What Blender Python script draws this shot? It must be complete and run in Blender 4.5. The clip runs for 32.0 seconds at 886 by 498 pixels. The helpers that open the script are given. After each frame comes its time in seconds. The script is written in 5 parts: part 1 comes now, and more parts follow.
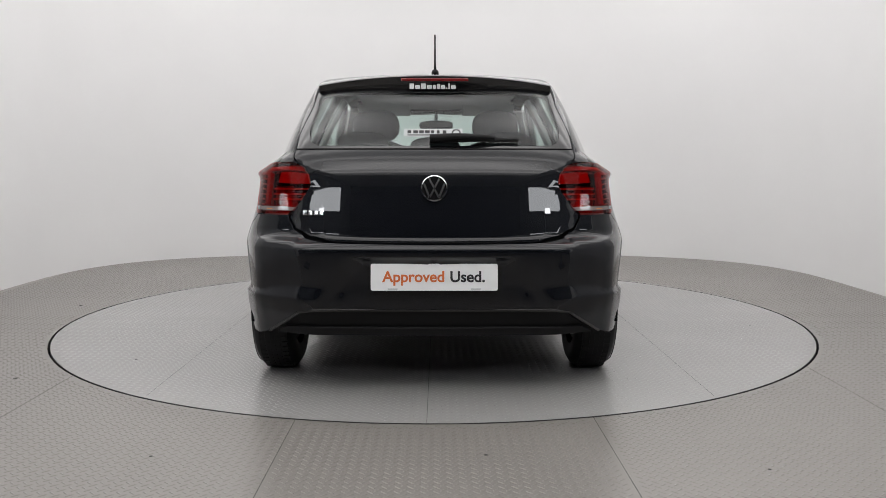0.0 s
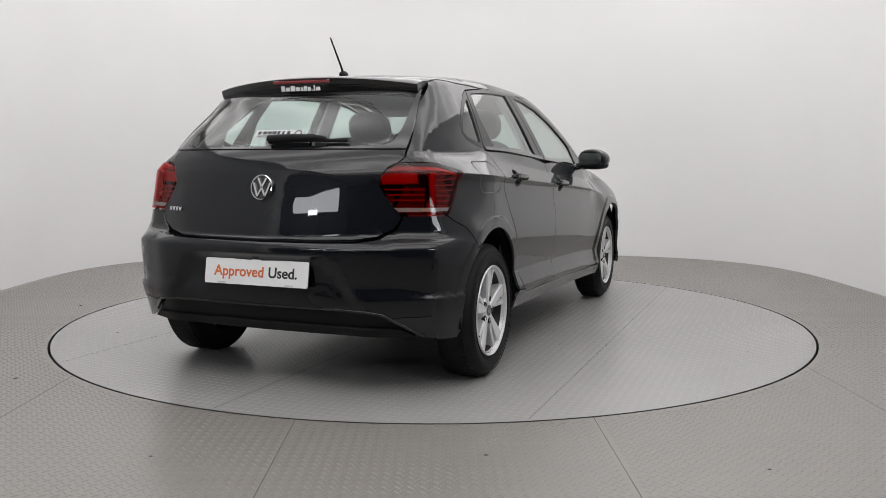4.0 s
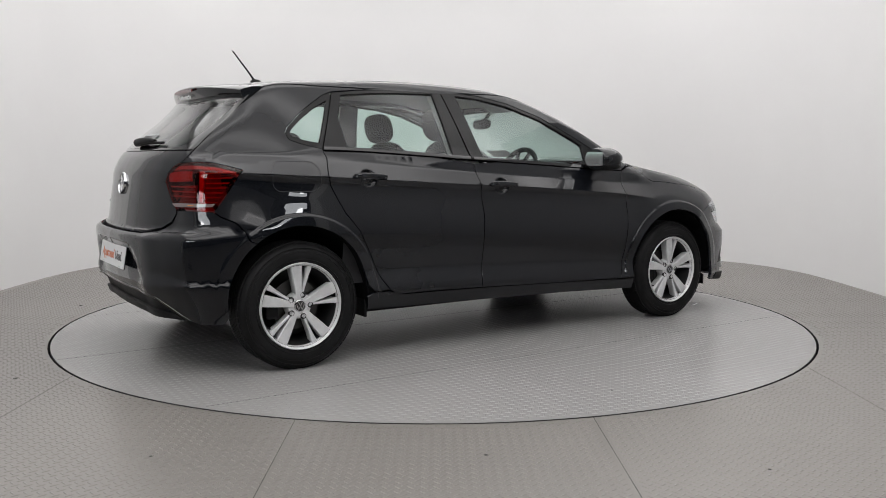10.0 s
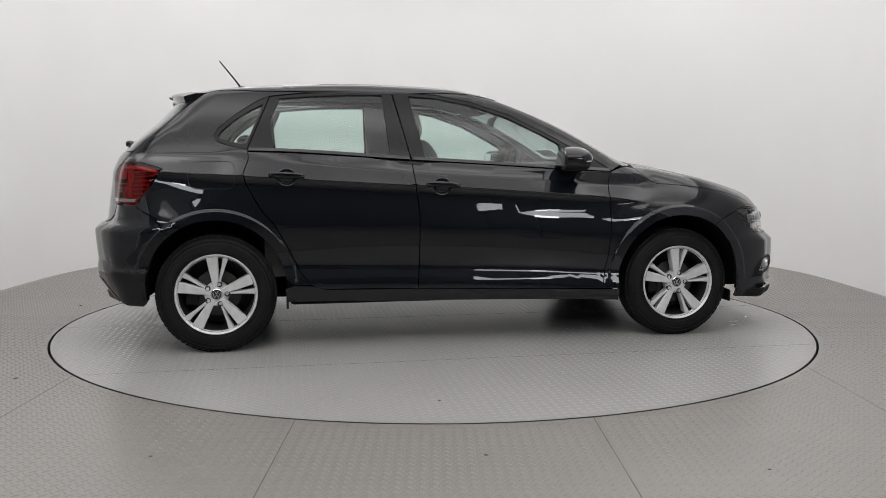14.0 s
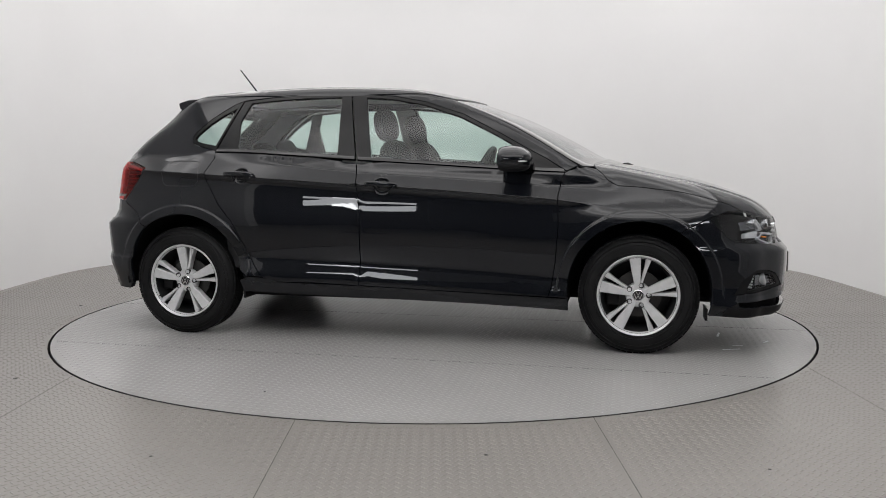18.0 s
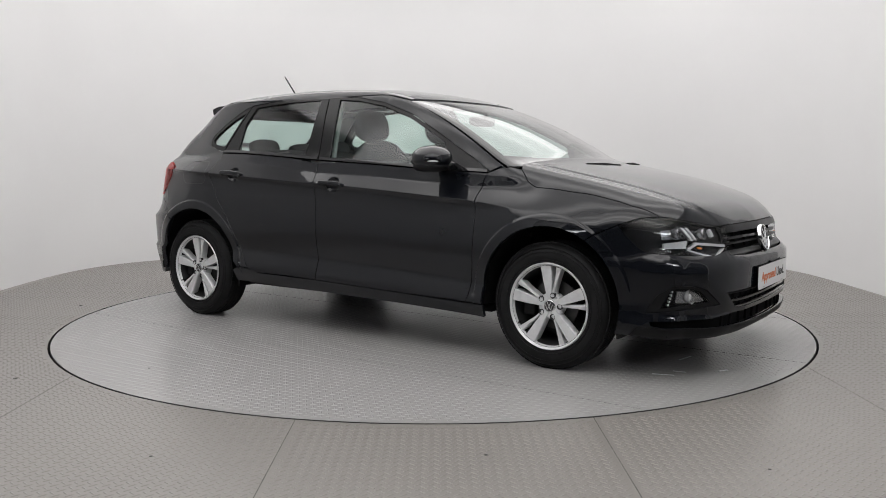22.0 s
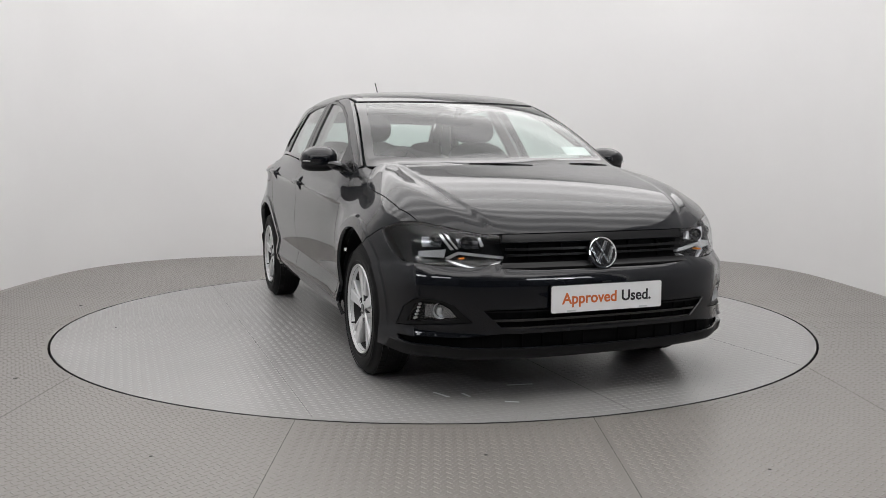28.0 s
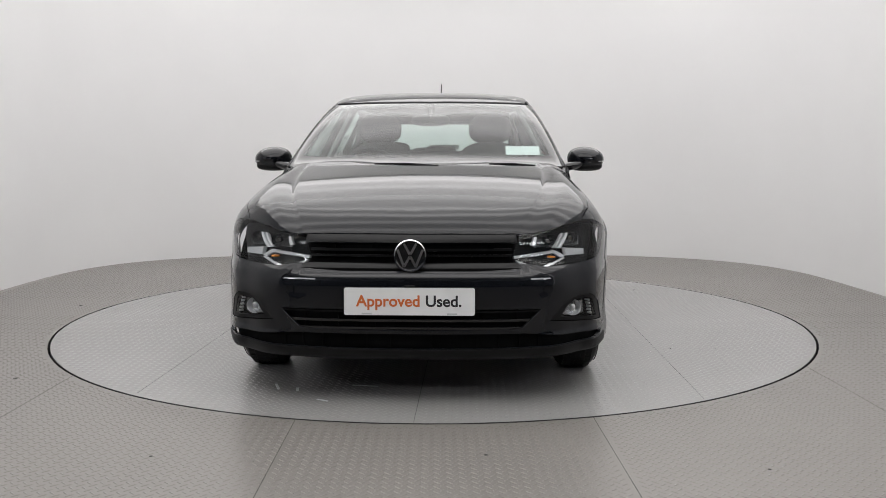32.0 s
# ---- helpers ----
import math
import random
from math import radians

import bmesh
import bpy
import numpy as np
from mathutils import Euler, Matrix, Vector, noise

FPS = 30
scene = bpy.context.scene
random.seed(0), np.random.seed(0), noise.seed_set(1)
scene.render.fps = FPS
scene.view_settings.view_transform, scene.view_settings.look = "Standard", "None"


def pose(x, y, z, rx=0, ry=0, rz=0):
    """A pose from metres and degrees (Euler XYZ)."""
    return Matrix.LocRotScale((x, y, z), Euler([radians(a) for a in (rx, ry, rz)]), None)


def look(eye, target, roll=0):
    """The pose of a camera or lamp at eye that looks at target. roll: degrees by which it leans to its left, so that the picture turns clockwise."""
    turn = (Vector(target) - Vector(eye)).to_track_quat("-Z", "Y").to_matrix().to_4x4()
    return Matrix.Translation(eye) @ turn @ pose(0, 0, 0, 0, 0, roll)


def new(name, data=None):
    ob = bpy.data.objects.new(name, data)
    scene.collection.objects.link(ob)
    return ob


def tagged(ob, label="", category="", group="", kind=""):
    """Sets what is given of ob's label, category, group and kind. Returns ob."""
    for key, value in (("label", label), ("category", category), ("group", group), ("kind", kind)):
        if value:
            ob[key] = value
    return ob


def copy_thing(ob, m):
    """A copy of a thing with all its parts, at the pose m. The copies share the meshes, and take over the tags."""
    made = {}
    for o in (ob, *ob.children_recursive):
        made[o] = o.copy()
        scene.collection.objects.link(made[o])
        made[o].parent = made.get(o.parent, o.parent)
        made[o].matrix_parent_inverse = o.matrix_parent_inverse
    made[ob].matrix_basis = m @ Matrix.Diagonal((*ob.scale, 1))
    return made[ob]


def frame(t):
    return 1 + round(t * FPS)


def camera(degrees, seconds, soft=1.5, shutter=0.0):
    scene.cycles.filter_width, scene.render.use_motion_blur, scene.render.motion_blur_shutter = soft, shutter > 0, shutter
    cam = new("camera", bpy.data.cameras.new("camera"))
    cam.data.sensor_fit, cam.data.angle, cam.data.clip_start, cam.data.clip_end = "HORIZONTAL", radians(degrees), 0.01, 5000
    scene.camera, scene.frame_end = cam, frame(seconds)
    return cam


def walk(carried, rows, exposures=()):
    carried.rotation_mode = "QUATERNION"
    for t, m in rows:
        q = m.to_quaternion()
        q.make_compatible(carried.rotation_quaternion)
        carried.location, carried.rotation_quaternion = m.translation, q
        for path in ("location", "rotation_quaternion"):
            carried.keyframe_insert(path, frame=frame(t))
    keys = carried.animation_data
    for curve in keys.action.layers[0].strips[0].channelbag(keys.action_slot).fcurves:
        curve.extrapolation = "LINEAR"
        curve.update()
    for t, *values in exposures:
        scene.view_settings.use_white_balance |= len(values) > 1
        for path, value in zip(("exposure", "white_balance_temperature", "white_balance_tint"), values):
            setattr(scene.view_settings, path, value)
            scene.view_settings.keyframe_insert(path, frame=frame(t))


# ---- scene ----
# ---- camera, held still ----
from mathutils.geometry import delaunay_2d_cdt

cam = camera(55.02, 32.0, soft=0.8)
EYE = (0.026, -5.419, 0.995)
VIEW = look(EYE, (EYE[0] + 0.00482, EYE[1] + 0.99472, EYE[2] - 0.10252), 0.035)
walk(cam, [(0.0, VIEW), (32.0, VIEW)], exposures=[(0.0, 0.09), (32.0, 0.09)])
FIRST, RATE = 89.99, -5.697      # heading of the car in degrees, and degrees per second

# ---- world and light ----
world = bpy.data.worlds.new("world")
scene.world = world
world.use_nodes = True
world.node_tree.nodes["Background"].inputs[0].default_value = (0.75, 0.8, 0.9, 1)
world.node_tree.nodes["Background"].inputs[1].default_value = 0.05

CEIL = 3.25


# ---- materials ----
def mat(name, base, rough=0.5, metal=0.0, coat=0.0, ior=1.5, spec=0.5):
    m = bpy.data.materials.new(name)
    m.use_nodes = True
    b = m.node_tree.nodes["Principled BSDF"]
    b.inputs["Base Color"].default_value = (*base, 1)
    b.inputs["Roughness"].default_value = rough
    b.inputs["Metallic"].default_value = metal
    b.inputs["Coat Weight"].default_value = coat
    b.inputs["Coat Roughness"].default_value = 0.02
    b.inputs["IOR"].default_value = ior
    b.inputs["Specular IOR Level"].default_value = spec
    return m


def N(m, kind, **kw):
    n = m.node_tree.nodes.new(kind)
    for k, v in kw.items():
        if k == "operation":
            n.operation = v
        elif k == "data_type":
            n.data_type = v
        elif k == "blend_type":
            n.blend_type = v
        elif k == "use_clamp":
            n.use_clamp = v
    return n


def L(m, a, b):
    m.node_tree.links.new(a, b)


def math_node(m, op, a, b=0.0, c=0.0, clamp=False):
    n = N(m, "ShaderNodeMath", operation=op, use_clamp=clamp)
    for i, v in enumerate((a, b, c)):
        if isinstance(v, (int, float)):
            n.inputs[i].default_value = v
        else:
            L(m, v, n.inputs[i])
    return n.outputs[0]


def ramp(m, fac, lo, hi, a, b):
    n = m.node_tree.nodes.new("ShaderNodeMapRange")
    n.interpolation_type = "SMOOTHSTEP"
    L(m, fac, n.inputs["Value"])
    for k, v in (("From Min", lo), ("From Max", hi), ("To Min", a), ("To Max", b)):
        n.inputs[k].default_value = v
    return n.outputs["Result"]


def noise_tex(m, scale, detail=4.0, coord="Object"):
    tc = m.node_tree.nodes.new("ShaderNodeTexCoord")
    n = m.node_tree.nodes.new("ShaderNodeTexNoise")
    n.inputs["Scale"].default_value, n.inputs["Detail"].default_value = scale, detail
    L(m, tc.outputs[coord], n.inputs["Vector"])
    return n.outputs["Fac"]


def vary(m, base, amount, scale, detail=4.0, coord="Object"):
    """Lets the base colour waver by amount round its value."""
    f = noise_tex(m, scale, detail, coord)
    k = ramp(m, f, 0.3, 0.7, 1 - amount, 1 + amount)
    mx = N(m, "ShaderNodeVectorMath", operation="SCALE")
    mx.inputs[0].default_value = base
    L(m, k, mx.inputs["Scale"])
    L(m, mx.outputs[0], m.node_tree.nodes["Principled BSDF"].inputs["Base Color"])
    return mx


def bump(m, height, strength, dist):
    b = m.node_tree.nodes.new("ShaderNodeBump")
    b.inputs["Strength"].default_value, b.inputs["Distance"].default_value = strength, dist
    L(m, height, b.inputs["Height"])
    L(m, b.outputs[0], m.node_tree.nodes["Principled BSDF"].inputs["Normal"])
    return b


def tread_plate(name, base, grain=1.0, rough=0.27):
    """Painted steel plate, worn and dusty."""
    m = mat(name, base, 0.42)
    nt = m.node_tree
    fine = noise_tex(m, 90, 3)
    bump(m, fine, 0.08 * grain, 0.0006)
    big = noise_tex(m, 0.9, 6)
    small = noise_tex(m, 28, 4)
    k = math_node(m, "ADD", ramp(m, big, 0.3, 0.7, 0.965, 1.03), math_node(m, "MULTIPLY", math_node(m, "SUBTRACT", small, 0.5), 0.035 * grain))
    mx = N(m, "ShaderNodeVectorMath", operation="SCALE")
    mx.inputs[0].default_value = base
    L(m, k, mx.inputs["Scale"])
    bs = nt.nodes["Principled BSDF"]
    L(m, mx.outputs[0], bs.inputs["Base Color"])
    L(m, ramp(m, small, 0.3, 0.7, rough - 0.03 * grain, rough + 0.03 * grain), bs.inputs["Roughness"])
    return m


def glass(name, tint, rough=0.0, strong=1.0):
    """A pane: tinted see-through with a mirror-like surface that grows at grazing angles."""
    m = bpy.data.materials.new(name)
    m.use_nodes = True
    nt = m.node_tree
    nt.nodes.remove(nt.nodes["Principled BSDF"])
    out = nt.nodes["Material Output"]
    t = nt.nodes.new("ShaderNodeBsdfTransparent")
    t.inputs[0].default_value = (*tint, 1)
    g = nt.nodes.new("ShaderNodeBsdfGlossy")
    g.inputs["Roughness"].default_value = rough
    lw = nt.nodes.new("ShaderNodeLayerWeight")
    lw.inputs["Blend"].default_value = 0.5
    fr = math_node(m, "ADD", math_node(m, "MULTIPLY", math_node(m, "POWER", lw.outputs["Facing"], 4.5), 0.9), 0.045)
    mx = nt.nodes.new("ShaderNodeMixShader")
    L(m, math_node(m, "MULTIPLY", fr, 1.5 * strong, clamp=True), mx.inputs[0])
    L(m, t.outputs[0], mx.inputs[1])
    L(m, g.outputs[0], mx.inputs[2])
    L(m, mx.outputs[0], out.inputs[0])
    return m


PAINT = mat("grey_car_paint", (0.0024, 0.0032, 0.0054), 0.42, 0.0, 1.0)
PAINT.node_tree.nodes["Principled BSDF"].inputs["Specular IOR Level"].default_value = 0.1
PAINT.node_tree.nodes["Principled BSDF"].inputs["Coat IOR"].default_value = 1.46
vary(PAINT, (0.0024, 0.0032, 0.0054), 0.05, 3.0)
BLACK_GLOSS = mat("gloss_black_trim", (0.006, 0.006, 0.007), 0.12, 0.0, 0.6)
FRAME_BLACK = mat("satin_black_frame", (0.004, 0.004, 0.0045), 0.22, spec=0.3)
BLACK_MATT = mat("black_plastic", (0.006, 0.006, 0.0066), 0.5, spec=0.2)
bump(BLACK_MATT, noise_tex(BLACK_MATT, 700, 2), 0.25, 0.0006)
RUBBER = mat("tyre_rubber", (0.007, 0.007, 0.0074), 0.6, spec=0.22)
vary(RUBBER, (0.007, 0.007, 0.0074), 0.25, 14)
UNDER = mat("underbody", (0.005, 0.005, 0.0055), 0.85, spec=0.1)
vary(UNDER, (0.005, 0.005, 0.0055), 0.3, 6)
ALLOY = mat("silver_alloy", (0.66, 0.665, 0.67), 0.36, 0.25, 0.4)
vary(ALLOY, (0.66, 0.665, 0.67), 0.05, 30)
ALLOY_DARK = mat("dark_wheel_barrel", (0.02, 0.02, 0.021), 0.5, 0.3)
CHROME = mat("chrome", (0.78, 0.79, 0.8), 0.08, 1.0)
STEEL = mat("brake_steel", (0.07, 0.068, 0.066), 0.45, 0.7)
WHITE_PLATE = mat("white_plate", (0.78, 0.78, 0.78), 0.3, 0.0, 0.3)
vary(WHITE_PLATE, (0.78, 0.78, 0.78), 0.02, 12)
ORANGE = mat("orange_print", (0.60, 0.14, 0.03), 0.45)
INK = mat("black_print", (0.012, 0.012, 0.014), 0.45)
WHITE_PRINT = mat("white_print", (0.8, 0.8, 0.8), 0.5)
SILVER_PRINT = mat("silver_sticker", (0.5, 0.52, 0.52), 0.45)
CLOTH = mat("dark_grey_seat_cloth", (0.032, 0.032, 0.035), 0.9)
vary(CLOTH, (0.032, 0.032, 0.035), 0.12, 40, 2)
bump(CLOTH, noise_tex(CLOTH, 120, 2), 0.15, 0.001)
LINING = mat("light_grey_headlining", (0.42, 0.42, 0.41), 0.9)
vary(LINING, (0.42, 0.42, 0.41), 0.05, 90)
DASH = mat("dash_plastic", (0.025, 0.025, 0.027), 0.6, spec=0.3)
bump(DASH, noise_tex(DASH, 600, 2), 0.3, 0.0006)
SIDE_GLASS = glass("green_tinted_glass", (0.74, 0.86, 0.82))
SCREEN_GLASS = glass("clear_screen_glass", (0.76, 0.86, 0.83), 0.0, 1.0)
LENS = glass("clear_lamp_lens", (0.93, 0.94, 0.95), 0.0, 0.6)
RED_LENS = glass("red_lamp_lens", (0.75, 0.07, 0.06), 0.02, 0.5)
RED_BODY = mat("red_reflector", (0.30, 0.032, 0.026), 0.3, 0.0, 0.6)
RED_DARK = mat("dark_red_reflector", (0.10, 0.010, 0.009), 0.3, 0.0, 0.6)
LAMP_SILVER = mat("lamp_reflector", (0.80, 0.81, 0.82), 0.2, 0.55)
AMBER = mat("amber_bulb", (0.75, 0.22, 0.02), 0.25, 0.0, 0.5)
DARK_RED = mat("dark_red_brake_light_lens", (0.16, 0.008, 0.01), 0.2, 0.0, 0.6)
WALL = mat("white_wall_paint", (0.83, 0.827, 0.826), 0.62)
vary(WALL, (0.83, 0.827, 0.826), 0.018, 0.7, 5)
bump(WALL, noise_tex(WALL, 160, 3), 0.12, 0.001)
FLOOR_OUT = tread_plate("painted_tread_plate", (0.205, 0.192, 0.177), 0.3, 0.29)
FLOOR_IN = tread_plate("turntable_tread_plate", (0.308, 0.301, 0.297), 0.4, 0.24)
PIT = mat("dark_pit", (0.01, 0.01, 0.01), 0.9)
CEIL_MAT = mat("ceiling_paint", (0.7, 0.7, 0.7), 0.8)
vary(CEIL_MAT, (0.7, 0.7, 0.7), 0.02, 1.0)
# greys of two added, unseen side walls, toned for their reflection in the car
EAST_REFLECT_WALL = mat("pale_grey_wall_paint", (0.44, 0.44, 0.447), 0.7)
vary(EAST_REFLECT_WALL, (0.44, 0.44, 0.447), 0.03, 0.9)
WEST_REFLECT_WALL = mat("grey_wall_paint", (0.50, 0.502, 0.508), 0.7)
vary(WEST_REFLECT_WALL, (0.50, 0.502, 0.508), 0.03, 0.9)
DARK_WALL = mat("dark_hall_wall", (0.024, 0.030, 0.043), 0.7)
vary(DARK_WALL, (0.024, 0.030, 0.043), 0.15, 1.5)


def glow(name, col, strength):
    m = bpy.data.materials.new(name)
    m.use_nodes = True
    b = m.node_tree.nodes["Principled BSDF"]
    b.inputs["Base Color"].default_value = (0.8, 0.8, 0.8, 1)
    b.inputs["Emission Color"].default_value = (*col, 1)
    b.inputs["Emission Strength"].default_value = strength
    return m


WINDOW_GLOW = glow("lamp_diffuser", (0.93, 0.96, 1.0), 7.0)
LAMP_GLOW = glow("bright_lamp_core", (0.95, 0.97, 1.0), 26.0)


def band_glow():
    """A translucent sheet, brighter under each row of tubes."""
    m = glow("tube_lit_sheet", (1.0, 0.982, 0.980), 1.0)
    tc = m.node_tree.nodes.new("ShaderNodeTexCoord")
    sep = m.node_tree.nodes.new("ShaderNodeSeparateXYZ")
    L(m, tc.outputs["Object"], sep.inputs[0])
    w = math_node(m, "COSINE", math_node(m, "MULTIPLY", sep.outputs[1], 2 * math.pi / 0.95))
    w = math_node(m, "POWER", math_node(m, "ADD", math_node(m, "MULTIPLY", w, 0.5), 0.5), 2.0)
    w = math_node(m, "MULTIPLY", w, ramp(m, sep.outputs[1], -0.6, 0.6, 1.0, 0.25))
    w = math_node(m, "ADD", w, math_node(m, "MULTIPLY", ramp(m, sep.outputs[1], -3.6, -2.9, 1.0, 0.0), ramp(m, sep.outputs[1], -6.0, -4.2, 0.0, 1.0)))
    L(m, math_node(m, "MULTIPLY", math_node(m, "ADD", math_node(m, "MULTIPLY", w, 1.7), 1.05), math_node(m, "MULTIPLY", ramp(m, sep.outputs[1], -3.0, 3.0, 0.76, 1.24), ramp(m, sep.outputs[1], -6.0, -4.4, 0.25, 1.0))), m.node_tree.nodes["Principled BSDF"].inputs["Emission Strength"])
    return m


CEIL_GLOW = band_glow()


# ---- mesh helpers ----
def mesh_ob(name, verts, faces, material, parent=None, label="", smooth=False, normals=None):
    me = bpy.data.meshes.new(name)
    me.from_pydata([tuple(float(c) for c in v) for v in verts], [], [tuple(int(i) for i in f) for f in faces])
    me.materials.append(material)
    if smooth or normals is not None:
        me.polygons.foreach_set("use_smooth", [True] * len(me.polygons))
    if normals is not None:
        me.normals_split_custom_set_from_vertices([tuple(float(c) for c in n) for n in normals])
    me.update()
    ob = new(name, me)
    if parent is not None:
        ob.parent = parent
    if label:
        ob["label"] = label
    return ob


def part(name, bm, material, parent=None, label="", smooth=False, bevel=0.0, segs=2):
    """Links a bmesh as one mesh object under a thing or a part."""
    if bevel:
        es = [e for e in bm.edges if len(e.link_faces) == 2 and e.calc_face_angle(0) > 0.5]
        bmesh.ops.bevel(bm, geom=es, offset=bevel, segments=segs, affect="EDGES", profile=0.5, clamp_overlap=True)
    bmesh.ops.recalc_face_normals(bm, faces=bm.faces)
    me = bpy.data.meshes.new(name)
    bm.to_mesh(me)
    bm.free()
    me.materials.append(material)
    if smooth:
        me.polygons.foreach_set("use_smooth", [True] * len(me.polygons))
        me.set_sharp_from_angle(angle=radians(38))
    ob = new(name, me)
    if parent is not None:
        ob.parent = parent
    if label:
        ob["label"] = label
    return ob


def bm_box(x0, x1, y0, y1, z0, z1, m=None, bm=None):
    bm = bm or bmesh.new()
    mm = pose((x0 + x1) / 2, (y0 + y1) / 2, (z0 + z1) / 2) @ Matrix.Diagonal((x1 - x0, y1 - y0, z1 - z0, 1))
    bmesh.ops.create_cube(bm, size=1, matrix=(m or Matrix()) @ mm)
    return bm


def bm_cyl(r, depth, m, segs=24, r2=None, bm=None):
    bm = bm or bmesh.new()
    bmesh.ops.create_cone(bm, cap_ends=True, segments=segs, radius1=r, radius2=r if r2 is None else r2, depth=depth, matrix=m)
    return bm


def bm_prism(poly, depth, m, bm=None):
    """A flat polygon in its own x-y plane, given a thickness along z, placed by m."""
    bm = bm or bmesh.new()
    lo = [bm.verts.new(m @ Vector((x, y, 0))) for x, y in poly]
    hi = [bm.verts.new(m @ Vector((x, y, depth))) for x, y in poly]
    n = len(poly)
    bm.faces.new(lo[::-1])
    bm.faces.new(hi)
    for i in range(n):
        bm.faces.new((lo[i], lo[(i + 1) % n], hi[(i + 1) % n], hi[i]))
    return bm


def bm_tube(points, r, segs=8, bm=None, taper=None):
    """A round bar along a list of points."""
    bm = bm or bmesh.new()
    pts = [Vector(p) for p in points]
    rings = []
    for i, p in enumerate(pts):
        d = (pts[min(i + 1, len(pts) - 1)] - pts[max(i - 1, 0)]).normalized()
        q = d.to_track_quat("Z", "Y")
        rr = r if taper is None else r + (taper - r) * i / (len(pts) - 1)
        rings.append([bm.verts.new(p + q @ Vector((rr * math.cos(a), rr * math.sin(a), 0)))
                      for a in (2 * math.pi * k / segs for k in range(segs))])
    for a, b in zip(rings, rings[1:]):
        for k in range(segs):
            bm.faces.new((a[k], a[(k + 1) % segs], b[(k + 1) % segs], b[k]))
    bm.faces.new(rings[0][::-1])
    bm.faces.new(rings[-1])
    return bm


def bm_lathe(profile, m, segs=48, bm=None, closed=False):
    """A profile of (radius, height) turned round its own z axis, placed by m."""
    bm = bm or bmesh.new()
    rings = [[bm.verts.new(m @ Vector((r * math.cos(2 * math.pi * k / segs), r * math.sin(2 * math.pi * k / segs), h)))
              for k in range(segs)] for r, h in profile]
    pairs = list(zip(rings, rings[1:])) + ([(rings[-1], rings[0])] if closed else [])
    for a, b in pairs:
        for k in range(segs):
            bm.faces.new((a[k], a[(k + 1) % segs], b[(k + 1) % segs], b[k]))
    return bm


def text_ob(name, words, size, material, m, parent, depth=0.001, label="", bold=0.0):
    cu = bpy.data.curves.new(name, "FONT")
    cu.body, cu.size, cu.extrude, cu.offset = words, size, depth, bold
    cu.align_x, cu.align_y = "CENTER", "CENTER"
    tmp = new(name, cu)
    me = bpy.data.meshes.new_from_object(tmp.evaluated_get(bpy.context.evaluated_depsgraph_get()))
    bpy.data.objects.remove(tmp)
    me.materials.clear()
    me.materials.append(material)
    ob = new(name, me)
    ob.parent = parent
    ob.matrix_basis = m
    if label:
        ob["label"] = label
    return ob


def tread_bars(name, keep, material, height, parent=None, cell=0.040, drop=0.0):
    """The raised bars of a tread plate, each at a right angle to its neighbours: far too many to count."""
    rs = np.random.RandomState(5)
    n = int(4.6 / cell)
    gx, gy, odd = np.meshgrid(np.arange(-n, n), np.arange(-n, n), np.arange(2))
    gx, gy, odd = gx.ravel(), gy.ravel(), odd.ravel()
    cx, cy = (gx + 0.5 * odd) * cell, (gy + 0.5 * odd) * cell
    ok = keep(cx, cy) & (rs.rand(len(cx)) > drop)
    cx, cy, odd = cx[ok], cy[ok], odd[ok]
    sg = np.where(odd == 0, 1.0, -1.0)
    a = sg * math.pi / 4 + rs.normal(0, 0.006, len(cx))
    c, s = np.cos(a), np.sin(a)
    hgt = height * (0.95 + 0.05 * rs.rand(len(cx)))
    l, w, r = 0.0170, 0.0044, 0.0095
    loc = [(-l, 0, 0), (-r, -w, 0), (r, -w, 0), (l, 0, 0), (r, w, 0), (-r, w, 0), (-r, 0, 1), (r, 0, 1)]
    V = np.empty((len(cx), 8, 3))
    for i, (u, v, z) in enumerate(loc):
        V[:, i, 0], V[:, i, 1], V[:, i, 2] = cx + c * u - s * v, cy + s * u + c * v, np.where(z, hgt, -0.0004)
    tri = np.array([(0, 1, 6), (1, 2, 6), (2, 7, 6), (2, 3, 7), (3, 4, 7), (4, 5, 7), (5, 6, 7), (5, 0, 6)])
    F = (np.arange(len(cx))[:, None, None] * 8 + tri).reshape(-1, 3)
    me = bpy.data.meshes.new(name)
    me.vertices.add(len(cx) * 8)
    me.vertices.foreach_set("co", V.ravel())
    me.loops.add(F.size)
    me.loops.foreach_set("vertex_index", F.ravel().astype(np.int32))
    me.polygons.add(len(F))
    me.polygons.foreach_set("loop_start", np.arange(0, F.size, 3, dtype=np.int32))
    me.polygons.foreach_set("use_smooth", np.zeros(len(F), bool))
    me.update(calc_edges=True)
    me.materials.append(material)
    ob = new(name, me)
    if parent is not None:
        ob.parent = parent
    ob["kind"] = "stuff"
    return ob


# ---- the room ----
RING = 2.259


def room_outline(n=30):
    """Plan of the studio: straight sides, a wide rounded far end, the near end behind the camera."""
    pts = [(3.34, 0.35)]
    for k in range(n + 1):
        a = math.pi / 2 * k / n
        c, s = math.cos(a), math.sin(a)
        pts.append((3.34 * c ** 0.62, 1.2 + 2.48 * s ** 0.62))
    left = [(-x - 0.02, y) for x, y in pts[::-1][1:]]
    return pts + left


